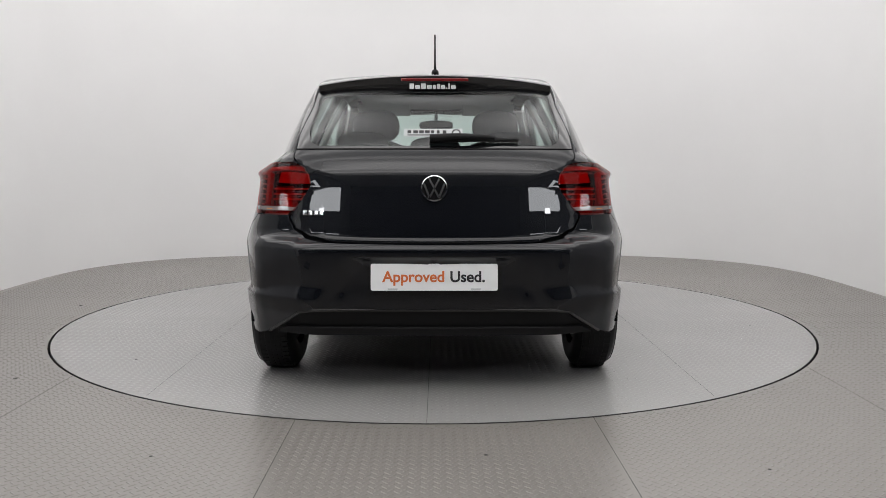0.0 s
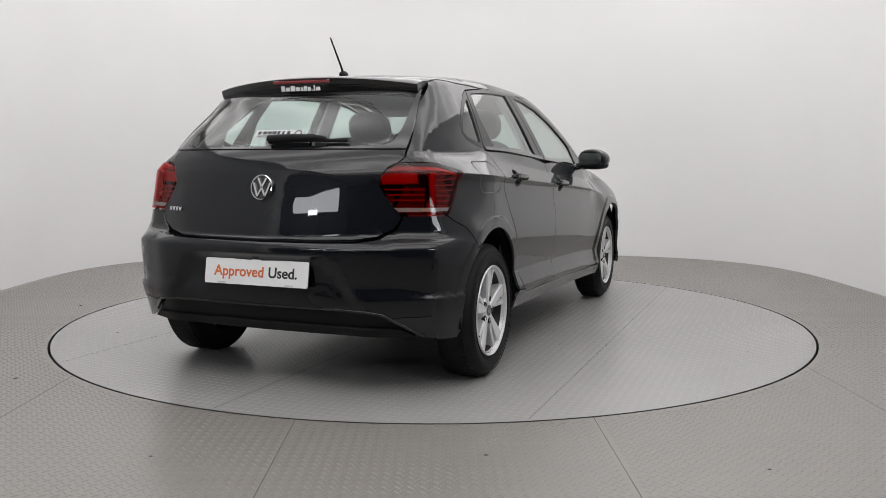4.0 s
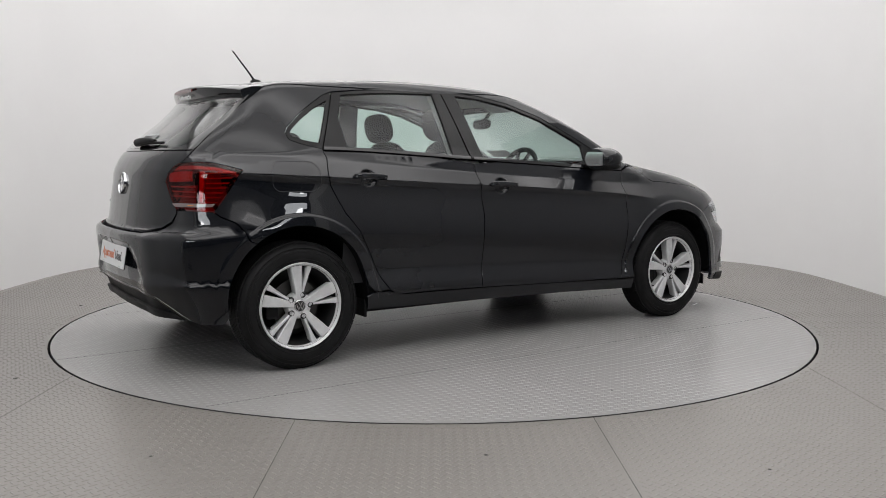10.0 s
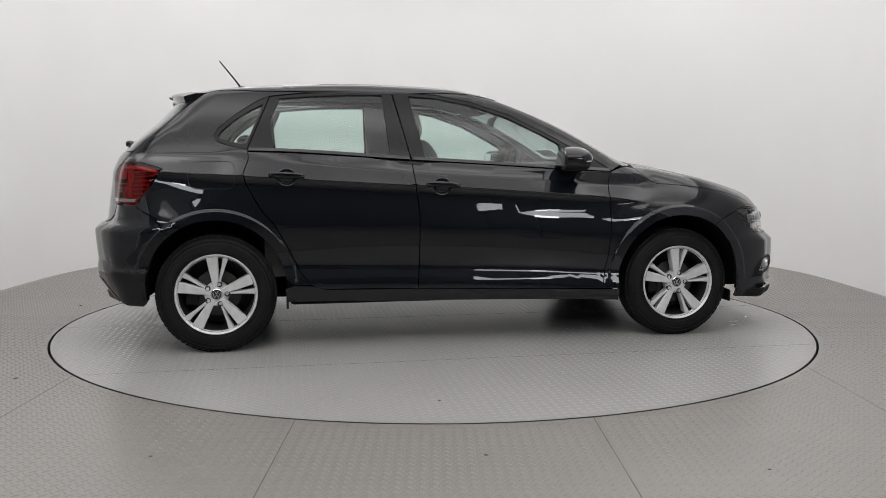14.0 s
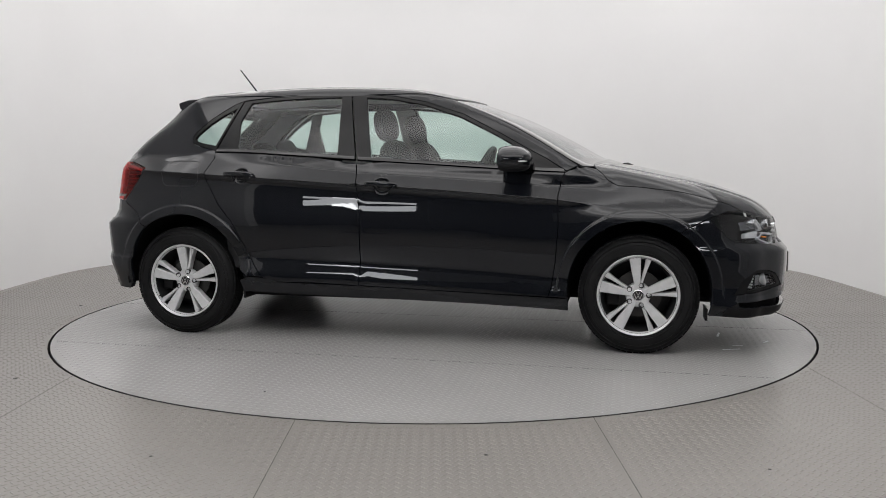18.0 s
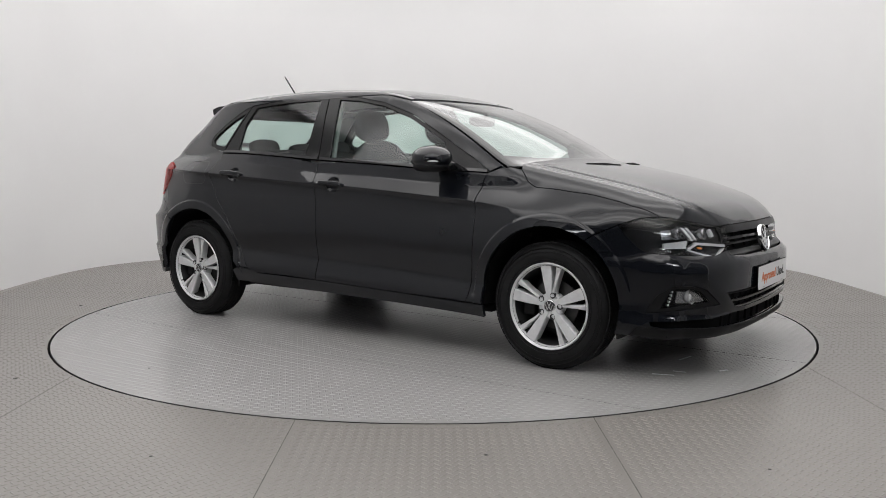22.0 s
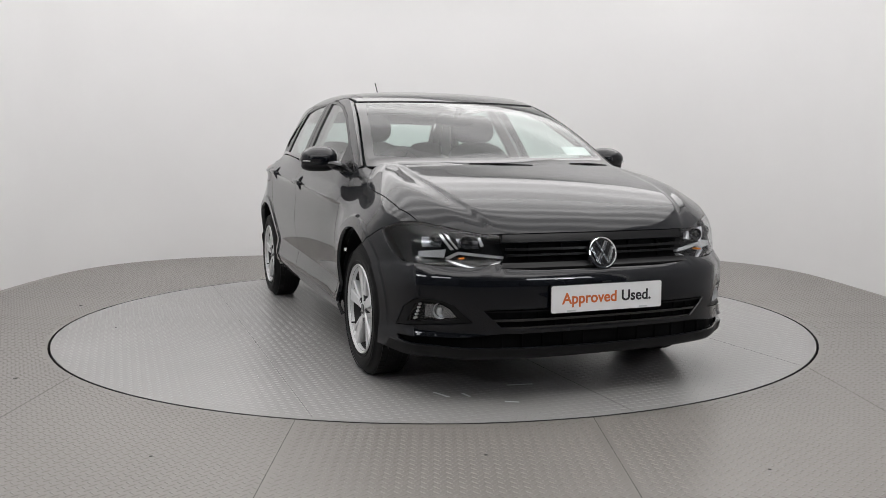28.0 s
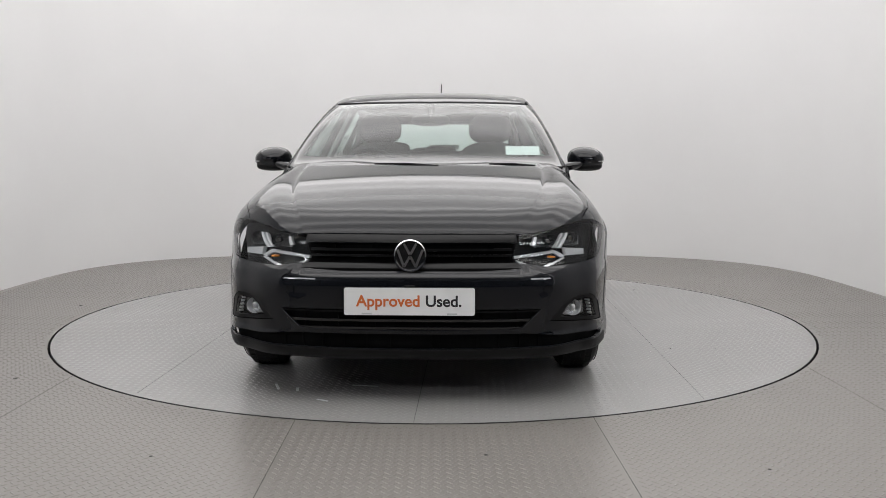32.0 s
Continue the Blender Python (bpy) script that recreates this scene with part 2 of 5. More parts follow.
def room():
    out = room_outline()
    n = len(out)
    # far wall, one curved sheet with thickness
    top = CEIL + 0.1
    ver, fac = [], []
    for x, y in out:
        k = 1 + 0.15 / max(0.1, math.hypot(x, y))
        ver += [(x, y, -0.02), (x, y, top), (x * k, y * k, top), (x * k, y * k, -0.02)]
    for i in range(n - 1):
        a, b = 4 * i, 4 * i + 4
        for j in range(4):
            fac.append((a + j, a + (j + 1) % 4, b + (j + 1) % 4, b + j))
    w = mesh_ob("wall_curved", ver, fac, WALL, smooth=True)
    w.data.set_sharp_from_angle(angle=radians(50))
    tagged(w, "smooth white painted studio wall curving round the turntable", "wall", kind="structure")
    # unseen side walls, added to set how bright the car's flanks mirror
    for nm, x0, x1, wm in (("wall_side_east", 3.34, 3.49, EAST_REFLECT_WALL), ("wall_side_west", -3.51, -3.36, WEST_REFLECT_WALL)):
        tagged(part(nm, bm_box(x0, x1, -3.6, 0.348, -0.02, top), wm), "unseen grey side wall added for the car paint to mirror", "wall", kind="structure")
    # floor with the round opening of the turntable
    bm = bmesh.new()
    segs = 128
    inner = [bm.verts.new(((RING + 0.012) * math.cos(2 * math.pi * k / segs), (RING + 0.012) * math.sin(2 * math.pi * k / segs), 0)) for k in range(segs)]
    low = [bm.verts.new((v.co.x, v.co.y, -0.06)) for v in inner]
    outer = []
    for k in range(segs):
        c, s = math.cos(2 * math.pi * k / segs), math.sin(2 * math.pi * k / segs)
        t = min(4.2 / max(abs(c), 1e-6), (4.4 if s > 0 else 9.6) / max(abs(s), 1e-6))
        outer.append(bm.verts.new((c * t, s * t, 0)))
    for k in range(segs):
        j = (k + 1) % segs
        bm.faces.new((inner[k], outer[k], outer[j], inner[j]))
    tagged(part("floor", bm, FLOOR_OUT), "warm grey painted steel tread plate floor", "floor", kind="structure")
    bm = bm_lathe([(RING + 0.0125, -0.0005), (RING + 0.0125, -0.13), (0.0005, -0.13)], Matrix(), 128)
    tagged(part("pit_floor", bm, PIT), "dark gap under the turntable", "pit", kind="structure")
    bars = tread_bars("floor_relief", lambda x, y: (np.hypot(x, y) > RING + 0.035) & (np.abs(x) < 3.32) & (y > -3.7) & (y < 3.66) & (np.abs(x - 0.63) > 0.018) & (np.abs(x + 0.52) > 0.018), FLOOR_OUT, 0.0015)
    tagged(bars, "rows of small raised bars on grey steel floor plate", "tread bars")
    # sheet seams in the floor
    for x0, y0, x1, y1 in ((-0.53, -2.2, -0.51, -5.4), (0.63, -2.18, 0.63, -5.4), (1.82, -1.36, 1.80, -5.4), (-1.68, -1.52, -1.70, -5.4)):
        d = Vector((x1 - x0, y1 - y0, 0))
        bm = bm_box(0, d.length, -0.0009, 0.0009, 0.0002, 0.0007, pose(x0, y0, 0, 0, 0, math.degrees(math.atan2(d.y, d.x))))
        tagged(part("floor_seam", bm, PIT), "thin dark joint between steel floor sheets", "floor seam", kind="structure")
    # dark plugs and chips in the paint
    for x, y, r in ((-2.456, 0.416, 0.012), (-1.922, -1.575, 0.010), (0.186, -2.611, 0.007), (1.1, -2.75, 0.006), (-0.95, -2.62, 0.006), (2.7, -0.6, 0.007)):
        bm = bm_cyl(r, 0.0012, pose(x, y, 0.0006), 12)
        tagged(part("floor_plug", bm, PIT), "small dark plug in the steel floor", "floor plug", "floor plugs", "structure")
    bm = bm_box(-4.2, 4.2, -9.6, 4.4, CEIL, CEIL + 0.12)
    tagged(part("ceiling", bm, CEIL_MAT), "plain light ceiling", "ceiling", kind="structure")
    bm = bm_box(-3.1, 3.1, -6.0, 3.35, CEIL - 0.05, CEIL - 0.004)
    tagged(part("luminous_ceiling", bm, CEIL_GLOW), "translucent ceiling panel lit by rows of tubes behind it", "ceiling light")
    # softbox lamps on stands beside the camera
    for sx in (-1, 1):
        root = tagged(new("lamp_panel"), "flat white lamp panel on a thin stand beside the camera", "lamp", "lamp panels")
        root.matrix_world = pose(sx * 2.05, -3.6, 0, 0, 0, sx * 14)
        part("panel", bm_box(-0.54, 0.54, -0.02, 0.02, 1.24, 1.46), WINDOW_GLOW, root, bevel=0.005)
        part("bright_lamp", bm_box(-0.13 + sx * 0.12, 0.13 + sx * 0.12, 0.021, 0.03, 1.20, 1.27), LAMP_GLOW, root)
        part("stand", bm_tube([(0, -0.01, 0), (0, -0.01, 1.24)], 0.015, 10), DARK_WALL, root)
        part("foot_plate", bm_box(-0.2, 0.2, -0.15, 0.15, 0, 0.02), DARK_WALL, root, bevel=0.005)
    # the hall behind the camera
    for nm, b in (("wall_south", (-4.2, 4.2, -9.75, -9.6, 0, CEIL)), ("wall_east", (4.2, 4.35, -9.75, -3.6, 0, CEIL)), ("wall_west", (-4.35, -4.2, -9.75, -3.6, 0, CEIL))):
        tagged(part(nm, bm_box(*b), DARK_WALL), "dark plain hall wall", "wall", kind="structure")
    for nm, x0, x1 in (("wall_return_east", 3.34, 4.35), ("wall_return_west", -4.35, -3.36)):
        tagged(part(nm, bm_box(x0, x1, -3.75, -3.6, 0, CEIL), WALL), "white wall return", "wall", kind="structure")


room()


# ---- the turntable ----
def turntable():
    root = tagged(new("turntable"), "round grey steel tread plate turntable flush with the floor", "turntable")
    bm = bm_lathe([(0.0005, 0.0), (0.8, 0.0), (1.6, 0.0), (RING - 0.002, 0.0)], Matrix(), 160)
    part("deck", bm, FLOOR_IN, root)
    tread_bars("deck_relief", lambda x, y: (np.hypot(x, y) < RING - 0.03) & (np.abs(y - 0.02) > 0.018), FLOOR_IN, 0.0013, root)
    part("deck_edge", bm_lathe([(RING - 0.002, 0.0), (RING, -0.002), (RING, -0.05), (0.0005, -0.05)], Matrix(), 160), PIT, root, "dark edge of the deck")
    for x0, y0, x1, y1 in ((-2.25, 0.02, 2.25, 0.02), (-1.88, 1.22, 1.88, 1.22), (-1.88, -1.2, 1.88, -1.2)):
        bm = bm_box(x0, x1, y0 - 0.0008, y0 + 0.0008, 0.0002, 0.0007)
        part("deck_seam", bm, PIT, root, "thin dark joint between deck plates")
    for x, y, a, w in ((1.757, -0.618, 20, 0.05), (1.964, -0.381, 60, 0.03), (1.727, -0.231, 80, 0.06), (1.80, -0.52, 10, 0.03)):
        part("scuff", bm_box(-w, w, -0.006, 0.006, 0.0004, 0.0012, pose(x, y, 0.0018, 0, 0, a)), SILVER_PRINT, root, "pale scuff mark on the deck")
    for x, y, r in ((-0.319, -1.923, 0.006), (0.9, 1.3, 0.006), (-1.2, 1.5, 0.007), (0.4, -1.2, 0.005)):
        part("deck_plug", bm_cyl(r, 0.0012, pose(x, y, 0.0006), 10), PIT, root)
    return root


TABLE = turntable()


# ---- the car: one smooth body form, on which every panel lies ----
def curve(*pairs):
    """A smooth function through (x, value) pairs, flat past its ends."""
    xs, ys = (np.array([p[i] for p in pairs], float) for i in (0, 1))
    d = np.diff(ys) / np.diff(xs)
    t = np.concatenate([[d[0]], (d[:-1] + d[1:]) / 2, [d[-1]]])
    t[1:-1][d[:-1] * d[1:] <= 0] = 0

    g = np.linspace(xs[0], xs[-1], 600)
    i = np.clip(np.searchsorted(xs, g) - 1, 0, len(xs) - 2)
    h = xs[i + 1] - xs[i]
    u = (g - xs[i]) / h
    v = (ys[i] * (1 + 2 * u) * (1 - u) ** 2 + t[i] * h * u * (1 - u) ** 2
         + ys[i + 1] * u * u * (3 - 2 * u) + t[i + 1] * h * u * u * (u - 1))

    def f(x):
        return np.interp(x, g, v)
    return f


def step(a, b, x):
    u = np.clip((x - a) / (b - a), 0, 1)
    return u * u * (3 - 2 * u)


def smax(a, b, k):
    h = np.clip(0.5 + 0.5 * (a - b) / k, 0, 1)
    return b + (a - b) * h + k * h * (1 - h)


def smin(a, b, k):
    return -smax(-a, -b, k)


FW, RW, HUB = 1.264, -1.296, 0.307          # wheel centres along the car, and their height
ARCH_F, ARCH_R, ARCH_Z = 0.363, 0.361, 0.330
belt = curve((-1.9, 1.040), (-1.6, 1.030), (-1.35, 1.028), (-1.13, 1.046), (-0.9, 1.04), (-0.27, 1.001), (0.16, 0.977), (0.6, 0.95), (0.9, 0.936), (1.1, 0.93))
crease = curve((-1.9, 0.955), (-1.47, 0.938), (-1.06, 0.915), (-0.25, 0.868), (0.09, 0.851), (0.46, 0.826), (0.8, 0.80), (1.1, 0.765))
lowline = curve((-1.6, 0.47), (-0.58, 0.448), (-0.15, 0.436), (0.4, 0.416), (0.82, 0.393), (1.6, 0.37))
sill = curve((-1.6, 0.335), (-0.52, 0.319), (0.85, 0.283), (1.6, 0.27))
plan = curve((-2.1, 0.76), (-1.75, 0.826), (-1.5, 0.850), (-1.3, 0.849), (-1.0, 0.847), (-0.3, 0.847), (0.4, 0.848), (0.8, 0.850), (1.26, 0.873), (1.5, 0.862), (1.75, 0.819), (2.1, 0.707))
front_z = curve((0.10, 1.96), (0.18, 1.995), (0.215, 2.050), (0.26, 2.060), (0.30, 2.063), (0.4, 2.069), (0.5, 2.072), (0.545, 2.062), (0.572, 2.028), (0.6, 2.021), (0.69, 2.010), (0.75, 1.983), (0.9, 1.904))
front_y = curve((0, 0), (0.2, 0.01254), (0.42, 0.03632), (0.6, 0.1125), (0.7, 0.1857), (0.78, 0.2728), (0.84, 0.392), (0.95, 0.7298))
rear_z = curve((0.1, -1.877), (0.25, -1.90), (0.3, -1.915), (0.4, -1.953), (0.5, -1.968), (0.58, -1.975), (0.62, -1.977), (0.64, -1.974), (0.66, -1.957), (0.668, -1.945), (0.676, -1.932), (0.69, -1.928), (0.71, -1.9258), (0.75, -1.920), (0.80, -1.9131), (0.85, -1.9053), (0.90, -1.8967), (0.94, -1.889), (0.965, -1.880), (1.04, -1.838), (1.235, -1.622), (1.33, -1.534), (1.38, -1.45), (1.42, -1.36))
rear_y = curve((0, 0), (0.15, 0.003), (0.3, 0.0145), (0.45, 0.045), (0.526, 0.072), (0.61, 0.107), (0.7, 0.141), (0.77, 0.199), (0.82, 0.277), (0.9, 0.511))
cabin = curve((-1.95, 0.595), (-1.75, 0.637), (-1.5, 0.697), (-1.3, 0.738), (-1.0, 0.76), (-0.5, 0.775), (0, 0.77), (0.4, 0.755), (0.84, 0.728), (1.15, 0.70))
roof_x = curve((-1.9, 1.32), (-1.6, 1.368), (-1.4, 1.396), (-1.1, 1.425), (-0.89, 1.437), (-0.55, 1.446), (-0.2, 1.437), (0, 1.424), (0.15, 1.405), (0.3, 1.37), (0.5, 1.31))
screen_z = curve((0.90, 1.27), (0.98, 1.13), (1.1, 0.92), (1.2, 0.725), (1.3, 0.49), (1.353, 0.335), (1.4, 0.16), (1.45, -0.1))
hood_x = curve((0.8, 1.035), (1.09, 1.000), (1.3, 0.959), (1.6, 0.892), (1.78, 0.835), (1.9, 0.785), (1.97, 0.748), (2.02, 0.696), (2.1, 0.58))


flank = curve((0, 0), (0.02, -0.0062), (0.06, -0.0132), (0.14, -0.0142), (0.3, -0.0065), (0.5, 0.0), (0.62, -0.001), (0.75, -0.007), (0.9, -0.017), (1.0, -0.025))
foot = curve((-0.1, 0), (0, 0), (0.012, 0.001), (0.05, 0.010), (0.09, 0.019), (0.115, 0.020), (0.15, 0.011), (0.22, -0.018), (0.4, -0.11))
wing_top = curve((0.5, 0), (0.65, -0.001), (0.69, -0.006), (0.73, -0.019), (0.77, -0.041), (0.81, -0.069), (0.85, -0.099), (0.9, -0.136), (1.0, -0.205))
shoulder = curve((-1.9, 0.72), (-1.4, 0.68), (-1.15, 0.64), (-0.46, 0.54), (0.2, 0.50), (1.1, 0.50))
HANDLES = ((-0.928, 0.912), (-0.105, 0.862))


nose_y = curve((0, 0), (0.2, 0.00346), (0.42, 0.02392), (0.6, 0.08748), (0.7, 0.1761), (0.78, 0.2497), (0.84, 0.3942), (0.95, 0.7019))
bump_y = curve((0, 0), (0.3, 0.009), (0.45, 0.024), (0.526, 0.038), (0.61, 0.075), (0.7, 0.122), (0.77, 0.180), (0.82, 0.28), (0.9, 0.455))
rear_top = curve((0.5, 0), (0.6, 0), (0.68, -0.004), (0.74, -0.035), (0.80, -0.055), (0.88, -0.069), (0.95, -0.080), (1.05, -0.092))
ridge_in = curve((0.95, 0.575), (1.3, 0.575), (1.5, 0.560), (1.65, 0.540), (1.76, 0.517), (1.86, 0.483), (1.95, 0.445), (2.05, 0.40))
ridge_out = curve((0.95, 0.73), (1.3, 0.705), (1.5, 0.672), (1.6, 0.650), (1.73, 0.613), (1.83, 0.575), (1.9, 0.525), (1.945, 0.492), (2.05, 0.43))


def bonnet_top(x, y):
    """Height of the bonnet: a raised middle, a shallow valley, then a facet falling to the wing."""
    yi, yo = ridge_in(x), ridge_out(x)
    on = step(0.95, 1.15, x)
    h = hood_x(x) - 0.020 * (y / 0.6) ** 2
    h = h - 0.0075 * step(-0.004, 0.022, y - yi) * on + 0.004 * step(0.03, 0.12, y - yi) * on
    over = y - yo
    return h - fall(x) * (np.sqrt(over * over + 0.02 ** 2) + over) * 0.5


fall = curve((0.95, 0.03), (1.3, 0.07), (1.5, 0.22), (1.7, 0.37), (2.1, 0.44))


def form(p):
    """Below zero inside the body, above zero outside."""
    x, y, z = p[:, 0], np.abs(p[:, 1]), p[:, 2]
    zc, zl, zb = crease(x), lowline(x), belt(x)
    on = step(-1.85, -1.5, x) * (1 - step(0.86, 1.08, x))          # where the side line is sharp
    up = np.clip((z - zc) / (zb - zc), -0.2, 2)
    ub = np.maximum(zb - 1.0, -0.1)
    us = shoulder(x)
    lean = 0.66 * smin(np.maximum(up, 0) / us, np.ones_like(up), 0.06) + 0.34 * np.maximum(up - us, 0) / (1 - us)
    high = -(plan(x) - (cabin(x) - 0.42 * ub - 0.25 * ub * np.abs(ub))) * lean
    ahead_of = 1 - step(0.65, 1.25, x)
    v = np.clip((zc - z) / (zc - zl), 0, 1)
    mid = flank(v) * on
    soft = wing_top(z)
    low = foot(zl - z)
    w = plan(x) + np.where(z > zc, high * ahead_of + soft * (1 - ahead_of), mid + soft * (1 - ahead_of)) + low * np.where(z < zl, 1, 0)
    w = w + rear_top(z) * (1 - step(-1.75, -1.25, x)) * (1 - np.clip(up, 0, 1))
    for cx, rr in ((FW, ARCH_F), (RW, ARCH_R)):
        r = np.hypot(x - cx, z - ARCH_Z)
        w = w + 0.008 * (1 - step(rr + 0.048, rr + 0.060, r)) * step(0.15, 0.3, z)
    for hx, hz in HANDLES:
        w = w - 0.024 * (1 - step(0.35, 1.0, ((x - hx) / 0.052) ** 2 + ((z - hz) / 0.044) ** 2))
    zu = 0.487 - 0.045 * step(0.6, 0.82, y)
    zk = np.minimum(0.392 + 0.03 * step(0.38, 0.75, y) + 0.014 * step(0.68, 0.82, y), zu - 0.012)
    blade = (1 - step(zk, zu, z)) * step(0.33, 0.50, y)
    w = w + 0.019 * blade * (1 - step(-1.70, -1.45, x))
    chin = 0.011 * (1 - step(0.282, 0.312, z)) * step(0.45, 0.62, y)
    w = w + chin * step(1.62, 1.75, x)
    side = y - w
    low_f = 1 - step(0.555, 0.60, z)
    front = x - (front_z(z) - front_y(y) - (nose_y(y) - front_y(y)) * low_f + chin)
    dent = (1 - step(0.0, 0.085, y - 0.275 - 0.75 * np.clip(0.6 - z, 0, 0.2))) * step(0.30, 0.52, z) * (1 - step(0.588, 0.604, z))
    low_r = 1 - step(0.635, 0.70, z)
    ry = rear_y(y) + (bump_y(y) - rear_y(y)) * low_r
    rear = (rear_z(z) + ry + 0.022 * dent - 0.017 * blade) - x
    t = step(0.78, 1.15, x)
    top = z - (bonnet_top(x, y) * t + (zb + 0.03) * (1 - t))
    body = smax(smax(side, top, 0.035 + 0.03 * t), smax(front, rear, 0.01), 0.08)
    body = np.maximum(body, smax(front, top, 0.05) - 0.004)
    u = np.maximum(z, zb - 0.01) - 1.0
    gs = y - (cabin(x) - 0.42 * u - 0.25 * u * np.abs(u))
    gf = (x - (screen_z(z) - 0.13 * (y / 0.65) ** 2)) * 0.6
    gr = ((rear_z(z) + rear_y(y) * (1 + 0.5 * step(1.1, 1.35, z))) - x) * 0.7
    gt = z - (roof_x(x) - 0.032 * (y / 0.58) ** 2.4)
    house = smax(smax(gs, gt, 0.035), smax(gf, gr, 0.01), 0.06)
    house = np.maximum(smax(house, gf, 0.02), 0.9 - z)
    return smin(body, house, 0.012 + 0.014 * step(-1.1, -0.8, x) + 0.02 * step(0.55, 0.85, x))


def slope(p):
    """Outward normals of the form."""
    e, g = 0.003, np.empty_like(p)
    for i in range(3):
        d = np.zeros(3)
        d[i] = e
        g[:, i] = form(p + d) - form(p - d)
    return g / np.maximum(np.linalg.norm(g, axis=1, keepdims=True), 1e-9)


def meet(o, d, far, near, steps=26):
    """The outermost place where rays o + t d, followed from far inwards to near, enter the form."""
    hi, lo = np.full(len(o), far), np.full(len(o), near)
    done = np.zeros(len(o), bool)
    prev = far
    for t in np.linspace(far, near, steps + 1)[1:]:
        hit = (form(o + t * d) < 0) & ~done
        hi[hit], lo[hit] = prev, t
        done |= hit
        prev = t
    for _ in range(14):
        m = (hi + lo) / 2
        ins = form(o + m[:, None] * d) < 0
        lo, hi = np.where(ins, m, lo), np.where(ins, hi, m)
    return o + lo[:, None] * d


XB, XF, KW = -1.2, 1.3, 0.85         # the girth runs straight along the doors and fans out past these


def around(q):
    """Places on the right half of the girth from (way along the girth, height)."""
    s, z = q[:, 0], q[:, 1]
    ox = np.clip(s, XB, XF)
    a = (s - ox) / KW
    o = np.stack([ox, 0 * s, z], -1)
    d = np.stack([np.sin(a), -np.cos(a), 0 * s], -1)
    return meet(o, d, 1.3, 0.0)


def ahead(q):
    o = np.stack([np.zeros(len(q)), q[:, 0], q[:, 1]], -1)
    return meet(o, np.tile([1.0, 0, 0], (len(q), 1)), 2.2, -0.2, 60)


def above(q):
    o = np.stack([q[:, 0], q[:, 1], np.zeros(len(q))], -1)
    return meet(o, np.tile([0.0, 0, 1], (len(q), 1)), 1.6, 0.4)


def girth(pt):
    """(x, z) or (x, y, z) of the car, as a place on the girth."""
    if len(pt) == 2:
        x, z = pt
        if XB <= x <= XF:
            return x, z
        y = float(plan(x))
    else:
        x, y, z = pt
        y = abs(y)
    if x < XB:
        return XB - KW * math.atan2(XB - x, y), z
    if x > XF:
        return XF + KW * math.atan2(x - XF, y), z
    return x, z


def inside(poly, q):
    x, y = q[:, 0], q[:, 1]
    r = np.zeros(len(q), bool)
    px, py = poly[:, 0], poly[:, 1]
    j = len(poly) - 1
    for i in range(len(poly)):
        c = (py[i] > y) != (py[j] > y)
        with np.errstate(divide="ignore", invalid="ignore"):
            r ^= c & (x < (px[j] - px[i]) * (y - py[i]) / (py[j] - py[i]) + px[i])
        j = i
    return r


def dense(poly, sp, gap=0.0):
    """A polygon with points every sp, pulled in by gap."""
    P = np.array(poly, float)
    out = []
    for a, b in zip(P, np.roll(P, -1, 0)):
        n = max(1, int(np.ceil(np.linalg.norm(b - a) / sp)))
        out += [a + (b - a) * k / n for k in range(n)]
    Q = np.array(out)
    if gap:
        A = 0.5 * np.sum(Q[:, 0] * np.roll(Q[:, 1], -1) - np.roll(Q[:, 0], -1) * Q[:, 1])
        t = np.roll(Q, -1, 0) - np.roll(Q, 1, 0)
        t /= np.maximum(np.linalg.norm(t, axis=1, keepdims=True), 1e-9)
        nrm = np.stack([-t[:, 1], t[:, 0]], -1) * (1 if A > 0 else -1)
        Q = Q + nrm * gap
    return Q


